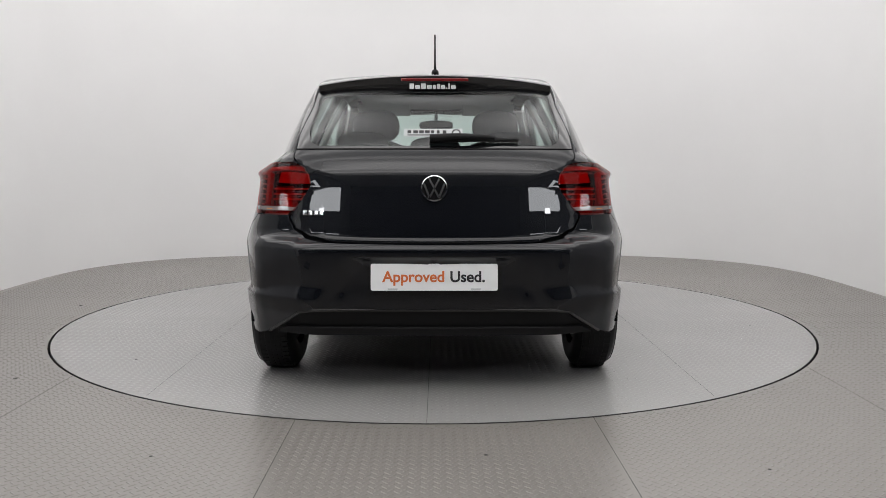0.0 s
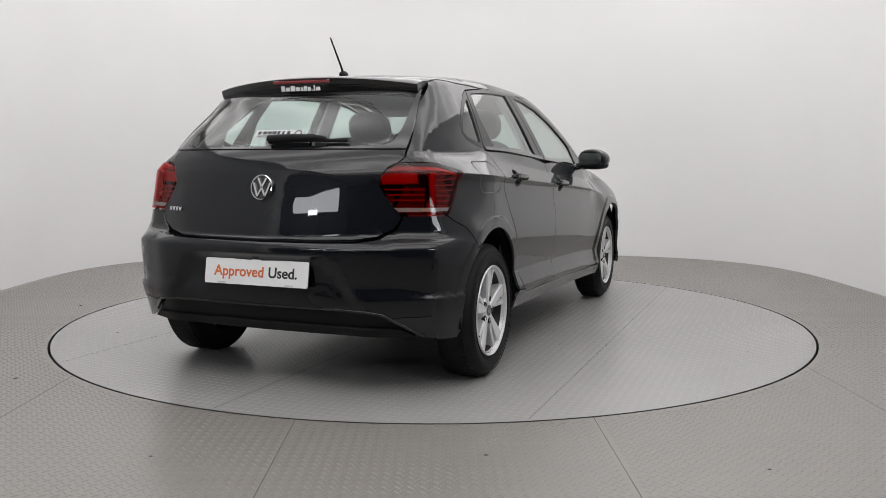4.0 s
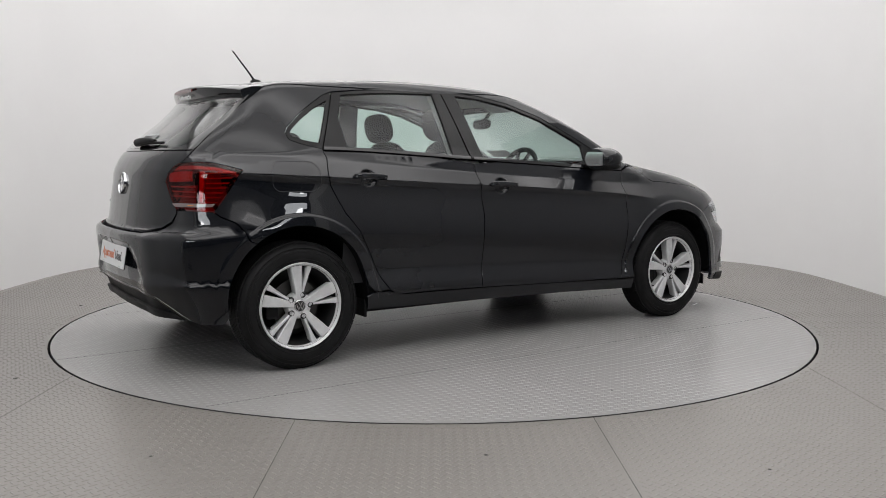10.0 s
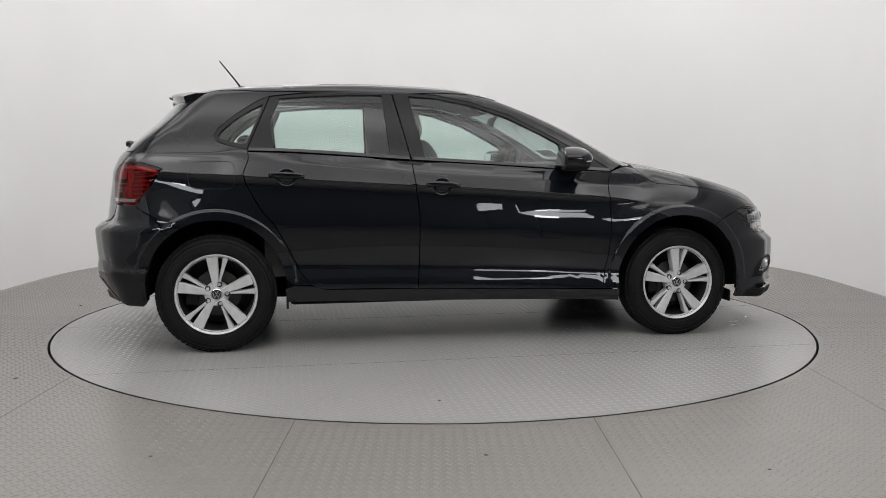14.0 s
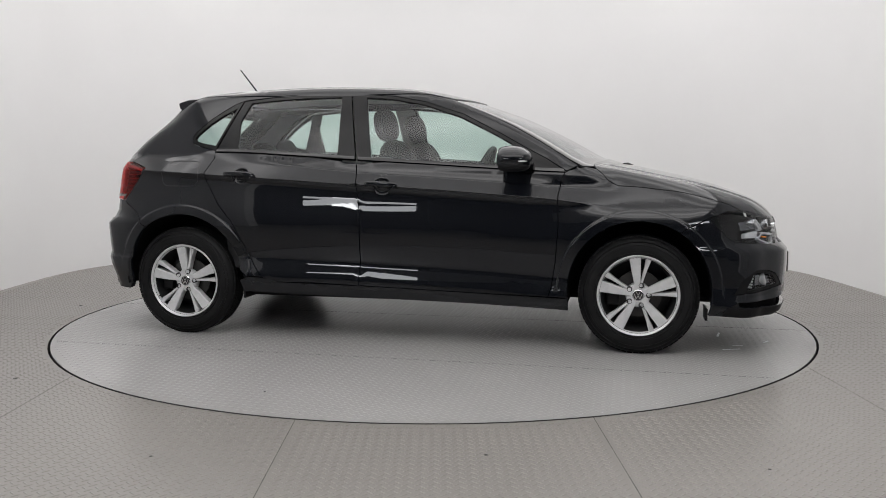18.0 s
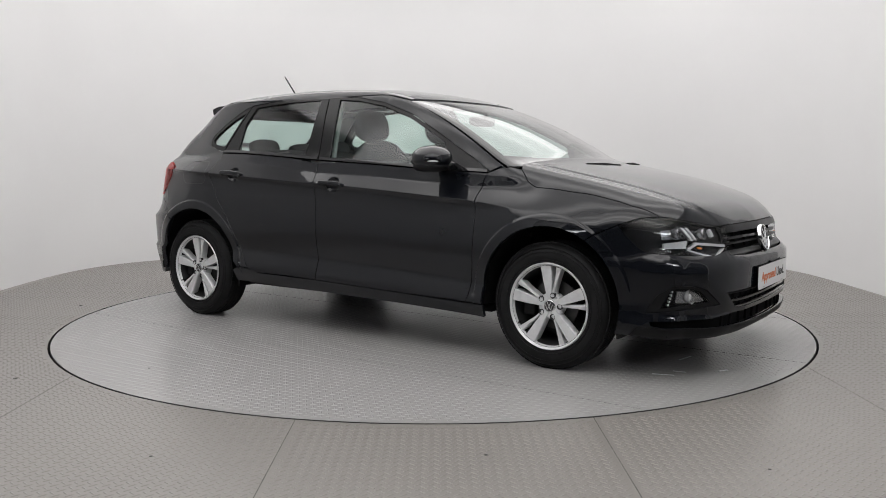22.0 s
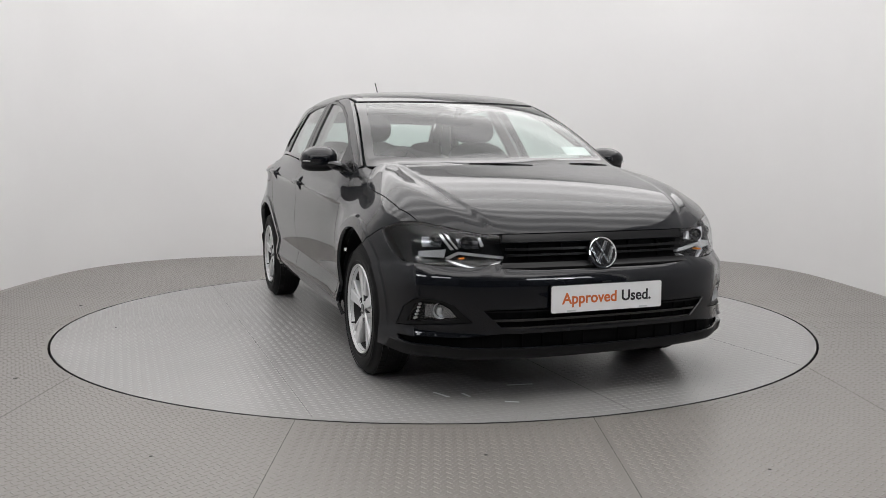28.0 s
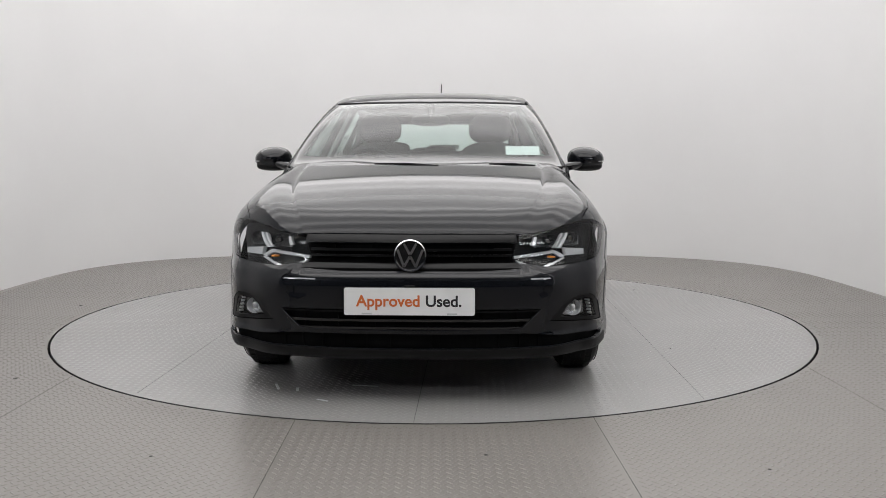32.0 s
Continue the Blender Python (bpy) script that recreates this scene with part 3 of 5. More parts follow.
def feature_points():
    pts = []
    for x in np.arange(-1.9, 1.06, 0.03):
        s, _ = girth((x, 0.9)) if x > -1.7 else (XB - KW * math.atan2(XB - x, 0.7), 0)
        for d in (-0.06, -0.036, -0.022, -0.013, -0.006, -0.001, 0.004, 0.012, 0.03):
            pts.append((s, float(crease(x)) + d))
        for d in (-0.03, -0.01, 0.01, 0.03):
            pts.append((s, float(lowline(x)) + d))
        if x < -1.1 or x > 0.55:
            pts += [(s, float(belt(x)) + d) for d in (-0.016, -0.006, 0.0, 0.006, 0.016, 0.03)]
        if x > -1.5:
            zs = float(crease(x) + shoulder(x) * (belt(x) - crease(x)))
            pts += [(s, zs + d) for d in (-0.014, -0.006, 0.0, 0.006, 0.014)]
    for x in np.arange(0.72, 1.1, 0.012):
        pts += [(x, float(crease(x)) + d) for d in (-0.07, -0.05, -0.034, -0.022, -0.013, -0.006, -0.001, 0.004, 0.012, 0.024, 0.04)]
    for cx, rr in ((FW, ARCH_F), (RW, ARCH_R)):
        for r in (rr + 0.02, rr + 0.044, rr + 0.049, rr + 0.054, rr + 0.059, rr + 0.064, rr + 0.08, rr + 0.11):
            for a in np.arange(0.0, math.pi, 0.05):
                x = cx + r * math.cos(a)
                s = x if XB <= x <= XF else girth((x, 0.6))[0]
                pts.append((s, ARCH_Z + r * math.sin(a)))
    for hx, hz in HANDLES:
        for r in (0.0, 0.35, 0.6, 0.75, 0.9, 1.0, 1.12):
            pts += [(hx + 0.052 * r * math.cos(a), hz + 0.044 * r * math.sin(a)) for a in np.arange(0, 6.28, 0.3 if r else 9)]
    for y in np.arange(0.36, 0.84, 0.03):
        for z in (0.38, 0.39, 0.40, 0.412, 0.424, 0.436, 0.448, 0.46, 0.472, 0.484, 0.496):
            pts.append((XB - KW * math.atan2(1.97 - float(rear_y(y)) + XB, y), z))
    for z in (0.60, 0.612, 0.622, 0.631, 0.640, 0.648, 0.656, 0.664, 0.673, 0.685, 0.70, 0.93, 0.944, 0.954, 0.964, 0.975, 0.99, 1.02):
        pts += [(s, z) for s in np.arange(-2.52, -1.95, 0.03)]
    for z in (0.278, 0.286, 0.294, 0.302, 0.31, 0.318):
        pts += [(XF + KW * math.atan2(2.07 - float(nose_y(y)) - XF, y), z) for y in np.arange(0.42, 0.82, 0.03)]
    return np.array(pts)


def hood_points():
    pts = []
    for x in np.arange(1.0, 2.02, 0.03):
        pts += [(x, -(float(ridge_in(x)) + d)) for d in (-0.03, -0.008, -0.001, 0.006, 0.013, 0.02, 0.034, 0.06)]
        pts += [(x, -(float(ridge_out(x)) + d)) for d in (-0.024, -0.010, 0.0, 0.010, 0.024)]
    return np.array(pts)


FEATURES, HOOD_FEATURES = feature_points(), hood_points()


def panel(name, poly, material, parent, mode="wrap", sp=0.04, holes=(), lift=0.0, depth=0.018, both="", label="", gap=0.0027, fine=None):
    """A piece of the body's skin cut out by a polygon. both: mirror makes a left one too, join makes one piece across the middle."""
    place = {"wrap": around, "top": above, "front": ahead}[mode]
    if mode == "front":
        poly, holes = [(p[1], p[2]) for p in poly], [[(p[1], p[2]) for p in h] for h in holes]
    fine = fine or sp * 0.5
    loops = [dense([girth(p) for p in poly] if mode == "wrap" else poly, fine, gap)]
    loops += [dense([girth(p) for p in h] if mode == "wrap" else h, fine, -gap) for h in holes]
    mid_at = None
    if both == "join":
        L0 = loops[0]
        if mode == "wrap":
            c = XB - KW * math.pi / 2 if L0[:, 0].mean() < 0 else XF + KW * math.pi / 2
            k = np.abs(L0[:, 0] - c) < 0.012
            L0[k, 0] = c
        else:
            ax = 1 if mode == "top" else 0
            k = np.abs(L0[:, ax]) < 0.012
            L0[k, ax] = 0
    lo, hi = loops[0].min(0), loops[0].max(0)
    gx, gy = np.meshgrid(np.arange(lo[0] + sp / 2, hi[0], sp), np.arange(lo[1] + sp / 2, hi[1], sp))
    g = np.stack([gx.ravel(), gy.ravel()], -1)
    g[:, 0] += (np.round((g[:, 1] - lo[1]) / sp) % 2) * sp * 0.5
    ft = {"wrap": FEATURES, "top": HOOD_FEATURES, "front": np.zeros((0, 2))}[mode]
    ft = ft[(ft[:, 0] > lo[0]) & (ft[:, 0] < hi[0]) & (ft[:, 1] > lo[1]) & (ft[:, 1] < hi[1])]
    if len(ft) and len(g):
        dd = np.min(np.linalg.norm(g[:, None] - ft[None], axis=2), axis=1)
        g = np.concatenate([g[dd > sp * 0.45], ft])
    border = np.concatenate(loops)
    if len(g):
        keep = inside(loops[0], g)
        for h in loops[1:]:
            keep &= ~inside(h, g)
        g = g[keep]
    if len(g):
        dd = np.min(np.linalg.norm(g[:, None] - border[None], axis=2), axis=1)
        g = g[dd > fine * 0.45]
    q = np.concatenate([border, g]) if len(g) else border
    edges, at = [], 0
    for l in loops:
        edges += [(at + i, at + (i + 1) % len(l)) for i in range(len(l))]
        at += len(l)
    vs, _, fs, *_ = delaunay_2d_cdt([Vector(p) for p in q], edges, [], 0, 1e-6)
    q = np.array([tuple(v) for v in vs])
    F = np.array([tuple(f) for f in fs])
    cen = q[F].mean(1)
    ok = inside(loops[0], cen)
    for h in loops[1:]:
        ok &= ~inside(h, cen)
    F = F[ok]
    used = np.unique(F)
    re = -np.ones(len(q), int)
    re[used] = np.arange(len(used))
    q, F = q[used], re[F]
    P = place(q)
    n = slope(P)
    P = P + n * lift
    fn = np.cross(P[F[:, 1]] - P[F[:, 0]], P[F[:, 2]] - P[F[:, 0]])
    flip = np.sum(fn * n[F].mean(1), 1) < 0
    F[flip] = F[flip][:, ::-1]
    # rim turned inwards
    cnt = {}
    for f in F:
        for a, b in ((f[0], f[1]), (f[1], f[2]), (f[2], f[0])):
            cnt[(a, b)] = 1
    rim = [(a, b) for a, b in cnt if (b, a) not in cnt]
    if both == "join":
        rim = [(a, b) for a, b in rim if not (abs(P[a, 1]) < 1e-4 and abs(P[b, 1]) < 1e-4)]
    V, NN, FF = list(P), list(n), [tuple(f) for f in F]
    if depth:
        for a, b in rim:
            d = P[b] - P[a]
            o = np.cross(d, n[a])
            o = o / max(np.linalg.norm(o), 1e-9)
            k = len(V)
            V += [P[a], P[b], P[b] - n[b] * depth, P[a] - n[a] * depth]
            NN += [o * 0.8 + n[a] * 0.6, o * 0.8 + n[b] * 0.6, o, o]
            FF.append((k, k + 3, k + 2, k + 1))
    V, NN = np.array(V), np.array(NN)
    FF2 = [tuple(int(i) for i in f) for f in FF]
    if both == "join":
        m = np.array([1, -1, 1])
        k = len(V)
        same = np.abs(V[:, 1]) < 1e-4
        idx = np.where(same, np.arange(k), k + np.cumsum(~same) - 1)
        V2 = np.concatenate([V, (V * m)[~same]])
        NN = np.concatenate([NN, (NN * m)[~same]])
        FF2 += [tuple(int(idx[i]) for i in f[::-1]) for f in FF2]
        return mesh_ob(name, V2, FF2, material, parent, label, normals=NN)
    ob = mesh_ob(name, V, FF2, material, parent, label, normals=NN)
    if both == "mirror":
        m = np.array([1, -1, 1])
        return ob, mesh_ob(name, V * m, [f[::-1] for f in FF2], material, parent, label, normals=NN * m)
    return ob


def arch(cx, r, a0, a1, n=26):
    """Points on a wheel arch, angles in degrees from the front, over the top."""
    return [(cx + r * math.cos(radians(a0 + (a1 - a0) * k / n)), ARCH_Z + r * math.sin(radians(a0 + (a1 - a0) * k / n))) for k in range(n + 1)]


CAR = tagged(new("car"), "dark grey five-door hatchback with silver alloy wheels parked on the turntable", "car")

# lines that neighbouring panels share, in (x, z) or (x, y, z)
B_LOW = [(-0.262, 0.985), (-0.248, 0.862), (-0.229, 0.71), (-0.231, 0.436), (-0.24, 0.314)]
A_LOW = [(0.875, 0.938), (0.86, 0.90), (0.845, 0.82), (0.85, 0.656), (0.838, 0.475), (0.815, 0.33), (0.80, 0.286)]
R_LOW = [(-1.128, 1.045), (-1.12, 1.01), (-1.148, 0.93), (-1.135, 0.88), (-1.066, 0.752), (-0.985, 0.655), (-0.92, 0.53), (-0.86, 0.41), (-0.81, 0.345), (-0.77, 0.325), (-0.72, 0.32)]
WIN_TOP = [(-1.005, 1.346), (-0.85, 1.362), (-0.65, 1.372), (-0.35, 1.376), (-0.1, 1.36), (0.09, 1.325), (0.31, 1.253), (0.53, 1.142), (0.655, 1.073), (0.78, 1.008), (0.885, 0.945)]
QTR = [(-1.005, 1.346), (-1.06, 1.325), (-1.12, 1.288), (-1.30, 1.165), (-1.322, 1.13), (-1.305, 1.10), (-1.25, 1.083), (-1.128, 1.056)]


def pillar(z, back):
    """The edge between windscreen and front pillar at height z."""
    x, y, u = 0.7, 0.65, max(z - 1.0, -0.1)
    for _ in range(8):
        y = float(cabin(x)) - 0.42 * u - 0.25 * u * abs(u)
        x = float(screen_z(z)) - 0.13 * (y / 0.65) ** 2
    return x - back, -(y - 0.018), z


PILLAR = [pillar(z, 0.034) for z in (0.975, 1.03, 1.085, 1.135, 1.185, 1.23, 1.27, 1.305, 1.335)]


def along(pts, n=5):
    """Extra points between the corners of a line."""
    out = []
    for p, q in zip(pts, pts[1:]):
        out += [tuple(a + (b - a) * k / n for a, b in zip(p, q)) for k in range(n)]
    return out + [pts[-1]]


ROOF_SIDE = along([(0.10, -0.572), (-0.1, -0.582), (-0.4, -0.588), (-0.8, -0.58), (-1.1, -0.563), (-1.345, -0.528)], 4)
DITCH = PILLAR + [tuple(float(c) for c in p) for p in above(np.array(ROOF_SIDE))]
HATCH_SIDE = [DITCH[-1], (-1.50, -0.57, 1.255), (-1.62, -0.598, 1.15), (-1.735, -0.617, 1.042), (-1.762, -0.614, 1.012), (-1.785, -0.594, 0.988)]
LAMP_IN = [(-1.785, -0.594, 0.988), (-1.808, -0.558, 0.970), (-1.821, -0.532, 0.938), (-1.827, -0.518, 0.90), (-1.824, -0.553, 0.848), (-1.814, -0.595, 0.79), (-1.808, -0.61, 0.775)]
LAMP_LOW = [(-1.808, -0.61, 0.775), (-1.75, -0.70, 0.772), (-1.688, -0.769, 0.768)]
LAMP_SIDE = [(-1.688, -0.769, 0.768), (-1.675, -0.773, 0.782), (-1.622, -0.773, 0.852), (-1.566, -0.779, 0.936), (-1.550, -0.782, 0.954)]
LAMP_TOP = [(-1.550, -0.782, 0.954), (-1.611, -0.749, 0.972), (-1.67, -0.722, 0.986), (-1.73, -0.68, 0.991), (-1.785, -0.594, 0.988)]
EDGE_POINTS = [(p[0] - d, p[2]) for p in along(PILLAR, 3) for d in (0.008, 0.016, 0.026, 0.04, 0.06)]
EDGE_POINTS += [(p[0], p[2] - d) for p in along(DITCH[8:], 3) for d in (0.005, 0.010, 0.016, 0.024, 0.034)]
EDGE_POINTS += [(girth(p)[0] + d, p[2]) for p in along(HATCH_SIDE, 9) for d in (0.007, 0.015, 0.024, 0.035, 0.048, 0.064, 0.082, 0.104)]
FEATURES = np.concatenate([FEATURES, np.array(EDGE_POINTS)])
BUMP_TOP_R = [(-1.688, -0.769, 0.768), (-1.665, -0.79, 0.745), (-1.605, -0.825, 0.716), (-1.565, -0.835, 0.675), (-1.54, -0.84, 0.63)]


lip_z = curve((0, 0.703), (0.3, 0.703), (0.40, 0.700), (0.48, 0.700), (0.6, 0.722), (0.66, 0.735), (0.72, 0.748))
LIP = [tuple(float(c) for c in ahead(np.array([(-y, float(lip_z(y)))]))[0]) for y in (0.715, 0.66, 0.6, 0.55, 0.5, 0.44, 0.36, 0.3, 0.2, 0.1, 0.0)]
HOOD_SIDE = along([(1.02, -0.655), (1.04, -0.70), (1.096, -0.742), (1.155, -0.757), (1.36, -0.770), (1.54, -0.766), (1.645, -0.757), LIP[0][:2]], 4)[:-1]
HOOD = [(1.085, 0.0), (1.07, -0.35)] + HOOD_SIDE + [(p[0], p[1]) for p in LIP]
SIDE3 = [tuple(float(c) for c in p) for p in above(np.array(HOOD_SIDE))]
LAMP_F_OUT = [(1.61, -0.828, 0.712), (1.65, -0.821, 0.66), (1.70, -0.80, 0.61), (1.74, -0.784, 0.589), (1.81, -0.73, 0.582), (1.865, -0.68, 0.575), (1.907, -0.62, 0.574), (1.96, -0.55, 0.572), (1.977, -0.445, 0.588), (1.985, -0.41, 0.605), (1.976, -0.430, 0.668)]
LAMP_F_TIP = (1.69, -0.768, 0.742)

def body():
    rear_mid = lambda z: (-2.0, 0.0001, z)
    fr_mid = lambda z: (2.1, 0.0001, z)
    # bodyside: roof rail, rear quarter
    side = (WIN_TOP[::-1] + QTR[1:] + R_LOW[1:9] + [(-0.90, 0.345)] + arch(RW, ARCH_R, 8, 127, 28) + BUMP_TOP_R[::-1][:-1] + LAMP_SIDE[:] + LAMP_TOP[1:-1]
            + HATCH_SIDE[::-1][:] + DITCH[::-1][1:])
    panel("side_panel", side, PAINT, CAR, both="mirror", sp=0.045)
    # doors
    fd = [(-0.262, 0.985)] + B_LOW[1:] + [(0.2, float(sill(0.2)) + 0.001)] + A_LOW[::-1]
    fd += [(x, float(belt(x))) for x in (0.6, 0.16, -0.1)]
    rd = R_LOW[:] + [(-0.5, 0.321)] + B_LOW[::-1] + [(x, float(belt(x))) for x in (-0.5, -0.9)]
    doors = []
    for nm, poly, lab in (("front_door", fd, "dark grey painted front door"), ("rear_door", rd, "dark grey painted rear door")):
        doors.append(panel(nm, poly, PAINT, CAR, both="mirror", sp=0.045, label=lab))
    # sill
    sl = [(-0.93, 0.25)] + [(-0.945, 0.32), (-0.90, 0.345), (-0.81, 0.34), (-0.72, 0.317)] + [(-0.24, 0.311), (0.80, 0.283), (0.905, 0.281), (0.905, 0.212), (0.4, 0.228)]
    panel("sill", sl, PAINT, CAR, both="mirror", sp=0.05, lift=-0.006)
    # front wing
    wing = A_LOW + [(0.905, 0.285)] + arch(FW, ARCH_F, 184, 57, 24) + [(1.505, 0.664), LAMP_F_OUT[0], LAMP_F_TIP, LIP[0]] + SIDE3[:3:-1] + [(0.985, 0.968), (0.93, 0.96)]
    panel("front_wing", wing, PAINT, CAR, both="mirror", sp=0.028)
    # bonnet
    panel("bonnet", HOOD, PAINT, CAR, "top", sp=0.035, both="join", gap=0.0008)
    # roof
    roof = [(0.335, 0.0), (0.32, -0.2), (0.285, -0.42), (PILLAR[-1][0], PILLAR[-1][1] + 0.012)] + ROOF_SIDE + [(-1.40, -0.3), (-1.42, 0.0)]
    panel("roof", roof, PAINT, CAR, "top", sp=0.05, both="join")
    # windscreen
    scr = [fr_mid(0.982), (1.06, -0.45, 0.982), ] + [(p[0], p[1] - 0.004, p[2]) for p in PILLAR] + [(0.29, -0.42, 1.345), (0.31, -0.2, 1.352), (0.335, -0.0001, 1.355)]
    inn = [fr_mid(1.02), (1.02, -0.45, 1.018), ] + [(p[0], p[1] + 0.04, max(p[2], 1.012) - 0.012 * (p[2] > 1.3)) for p in PILLAR[1:]] + [(0.335, -0.3, 1.325), (0.355, -0.0001, 1.332)]
    panel("windscreen", inn, SCREEN_GLASS, CAR, "front", both="join", sp=0.06, lift=-0.006, depth=0, gap=0)
    band = scr[:] + inn[::-1]
    panel("windscreen_surround", band, BLACK_GLOSS, CAR, "front", both="join", sp=0.03, lift=-0.006, gap=0.0)
    # tailgate
    tg = [rear_mid(1.046), (-1.735, -0.612, 1.046)] + HATCH_SIDE[4:] + LAMP_IN[1:] + [(-1.806, -0.609, 0.758), (-1.82, -0.583, 0.715), (-1.861, -0.528, 0.684), (-1.918, -0.447, 0.670), (-1.947, -0.305, 0.667), rear_mid(0.665)]
    panel("tailgate", tg, PAINT, CAR, both="join", sp=0.04)
    gl = [rear_mid(1.05), (-1.73, -0.606, 1.05), (-1.61, -0.588, 1.152), (-1.49, -0.56, 1.257), (-1.42, -0.53, 1.318), (-1.5, -0.3, 1.318), rear_mid(1.318)]
    gi = [rear_mid(1.062), (-1.76, -0.50, 1.064), (-1.73, -0.535, 1.08), (-1.62, -0.525, 1.152), (-1.50, -0.505, 1.25), (-1.44, -0.48, 1.295), (-1.5, -0.3, 1.305), rear_mid(1.305)]
    panel("rear_window", gi, SCREEN_GLASS, CAR, both="join", sp=0.06, lift=-0.002, depth=0, gap=0)
    panel("rear_window_surround", gl + gi[::-1], BLACK_GLOSS, CAR, both="join", sp=0.03, lift=-0.002, gap=0.001)
    # rear bumper
    rb = [rear_mid(0.657), (-1.947, -0.305, 0.659), (-1.918, -0.449, 0.662), (-1.861, -0.534, 0.676), (-1.82, -0.59, 0.710), (-1.806, -0.614, 0.756), (-1.808, -0.615, 0.770)] + LAMP_LOW[1:] + BUMP_TOP_R[1:] + arch(RW, ARCH_R, 127, 188, 14) + [(-1.66, -0.80, 0.248), (-1.74, -0.752, 0.250), (-1.79, -0.702, 0.268), (-1.862, -0.60, 0.335), (-1.895, -0.555, 0.366), (-1.92, -0.50, 0.376), (-1.95, -0.3, 0.378), rear_mid(0.378)]
    panel("rear_bumper", rb, PAINT, CAR, both="join", sp=0.04, depth=0.034)
    lowr = [rear_mid(0.374), (-1.95, -0.3, 0.374), (-1.92, -0.50, 0.372), (-1.895, -0.55, 0.360), (-1.79, -0.69, 0.268), (-1.84, -0.6, 0.262), (-1.93, -0.3, 0.262), rear_mid(0.262)]
    panel("rear_valance", lowr, BLACK_MATT, CAR, both="join", sp=0.04, lift=-0.020, label="black plastic lower valance")
    tip = [rear_mid(0.300), (-1.95, -0.3, 0.300), (-1.87, -0.55, 0.300), (-1.83, -0.615, 0.298), (-1.815, -0.65, 0.282), (-1.80, -0.67, 0.264), (-1.93, -0.3, 0.262), rear_mid(0.262)]
    panel("valance_lip", tip, BLACK_MATT, CAR, both="join", sp=0.03, lift=-0.004, depth=0.026, label="black lip under the valance slot")
    bead = [rear_mid(0.385), (-1.95, -0.3, 0.385), (-1.92, -0.50, 0.383), (-1.893, -0.562, 0.371), (-1.785, -0.71, 0.272), (-1.79, -0.70, 0.265), (-1.862, -0.598, 0.333), (-1.895, -0.552, 0.364), (-1.92, -0.497, 0.374), (-1.95, -0.3, 0.376), rear_mid(0.376)]
    panel("valance_bead", bead, BLACK_GLOSS, CAR, both="join", sp=0.03, lift=0.004, depth=0.012, gap=0.0005, label="gloss black bead round the valance slot")
    # front bumper
    fb = [fr_mid(0.560), (2.04, -0.28, 0.560), (2.0, -0.40, 0.566)] + LAMP_F_OUT[:-2][::-1] + [(1.505, 0.664)] + arch(FW, ARCH_F, 57, -18, 16) + [(1.63, -0.80, 0.215), (1.75, -0.72, 0.20), (1.9, -0.5, 0.195), (1.98, -0.25, 0.19), fr_mid(0.19)]
    low_grille = [fr_mid(0.405), (2.05, -0.395, 0.403), (2.016, -0.525, 0.401), (2.035, -0.45, 0.33), (2.046, -0.396, 0.325), fr_mid(0.322)]
    slot = [fr_mid(0.302), (2.044, -0.396, 0.303), (2.03, -0.46, 0.303), (1.95, -0.632, 0.287), (1.807, -0.78, 0.281), (1.758, -0.801, 0.281), (1.765, -0.798, 0.263), (1.805, -0.78, 0.257), (1.946, -0.633, 0.252), (2.04, -0.396, 0.249), fr_mid(0.245)]
    fog = [(1.74, -0.808, 0.322), (1.785, -0.79, 0.40), (1.835, -0.765, 0.432), (1.855, -0.745, 0.442), (1.92, -0.676, 0.437), (1.957, -0.632, 0.42), (1.997, -0.566, 0.353), (1.90, -0.69, 0.337), (1.79, -0.788, 0.326)]
    upper = fb[:-1] + [fr_mid(0.19), fr_mid(0.245)] + slot[::-1][1:-1] + [fr_mid(0.302), fr_mid(0.322)] + low_grille[::-1][1:-1] + [fr_mid(0.405)]
    panel("front_bumper", upper, PAINT, CAR, both="join", sp=0.04, holes=[fog])
    chin = [fr_mid(0.242), (2.04, -0.396, 0.246), (1.946, -0.633, 0.249), (1.805, -0.78, 0.254), (1.765, -0.798, 0.258), (1.70, -0.81, 0.262), (1.66, -0.82, 0.215), (1.75, -0.72, 0.202), (1.9, -0.5, 0.197), (1.98, -0.25, 0.192), fr_mid(0.192)]
    panel("front_lip", chin, BLACK_MATT, CAR, both="join", sp=0.04, lift=0.003, depth=0.014, label="black plastic lip under the front bumper")
    return dict(low_grille=low_grille, slot=slot, fog=fog)


SHAPES = body()


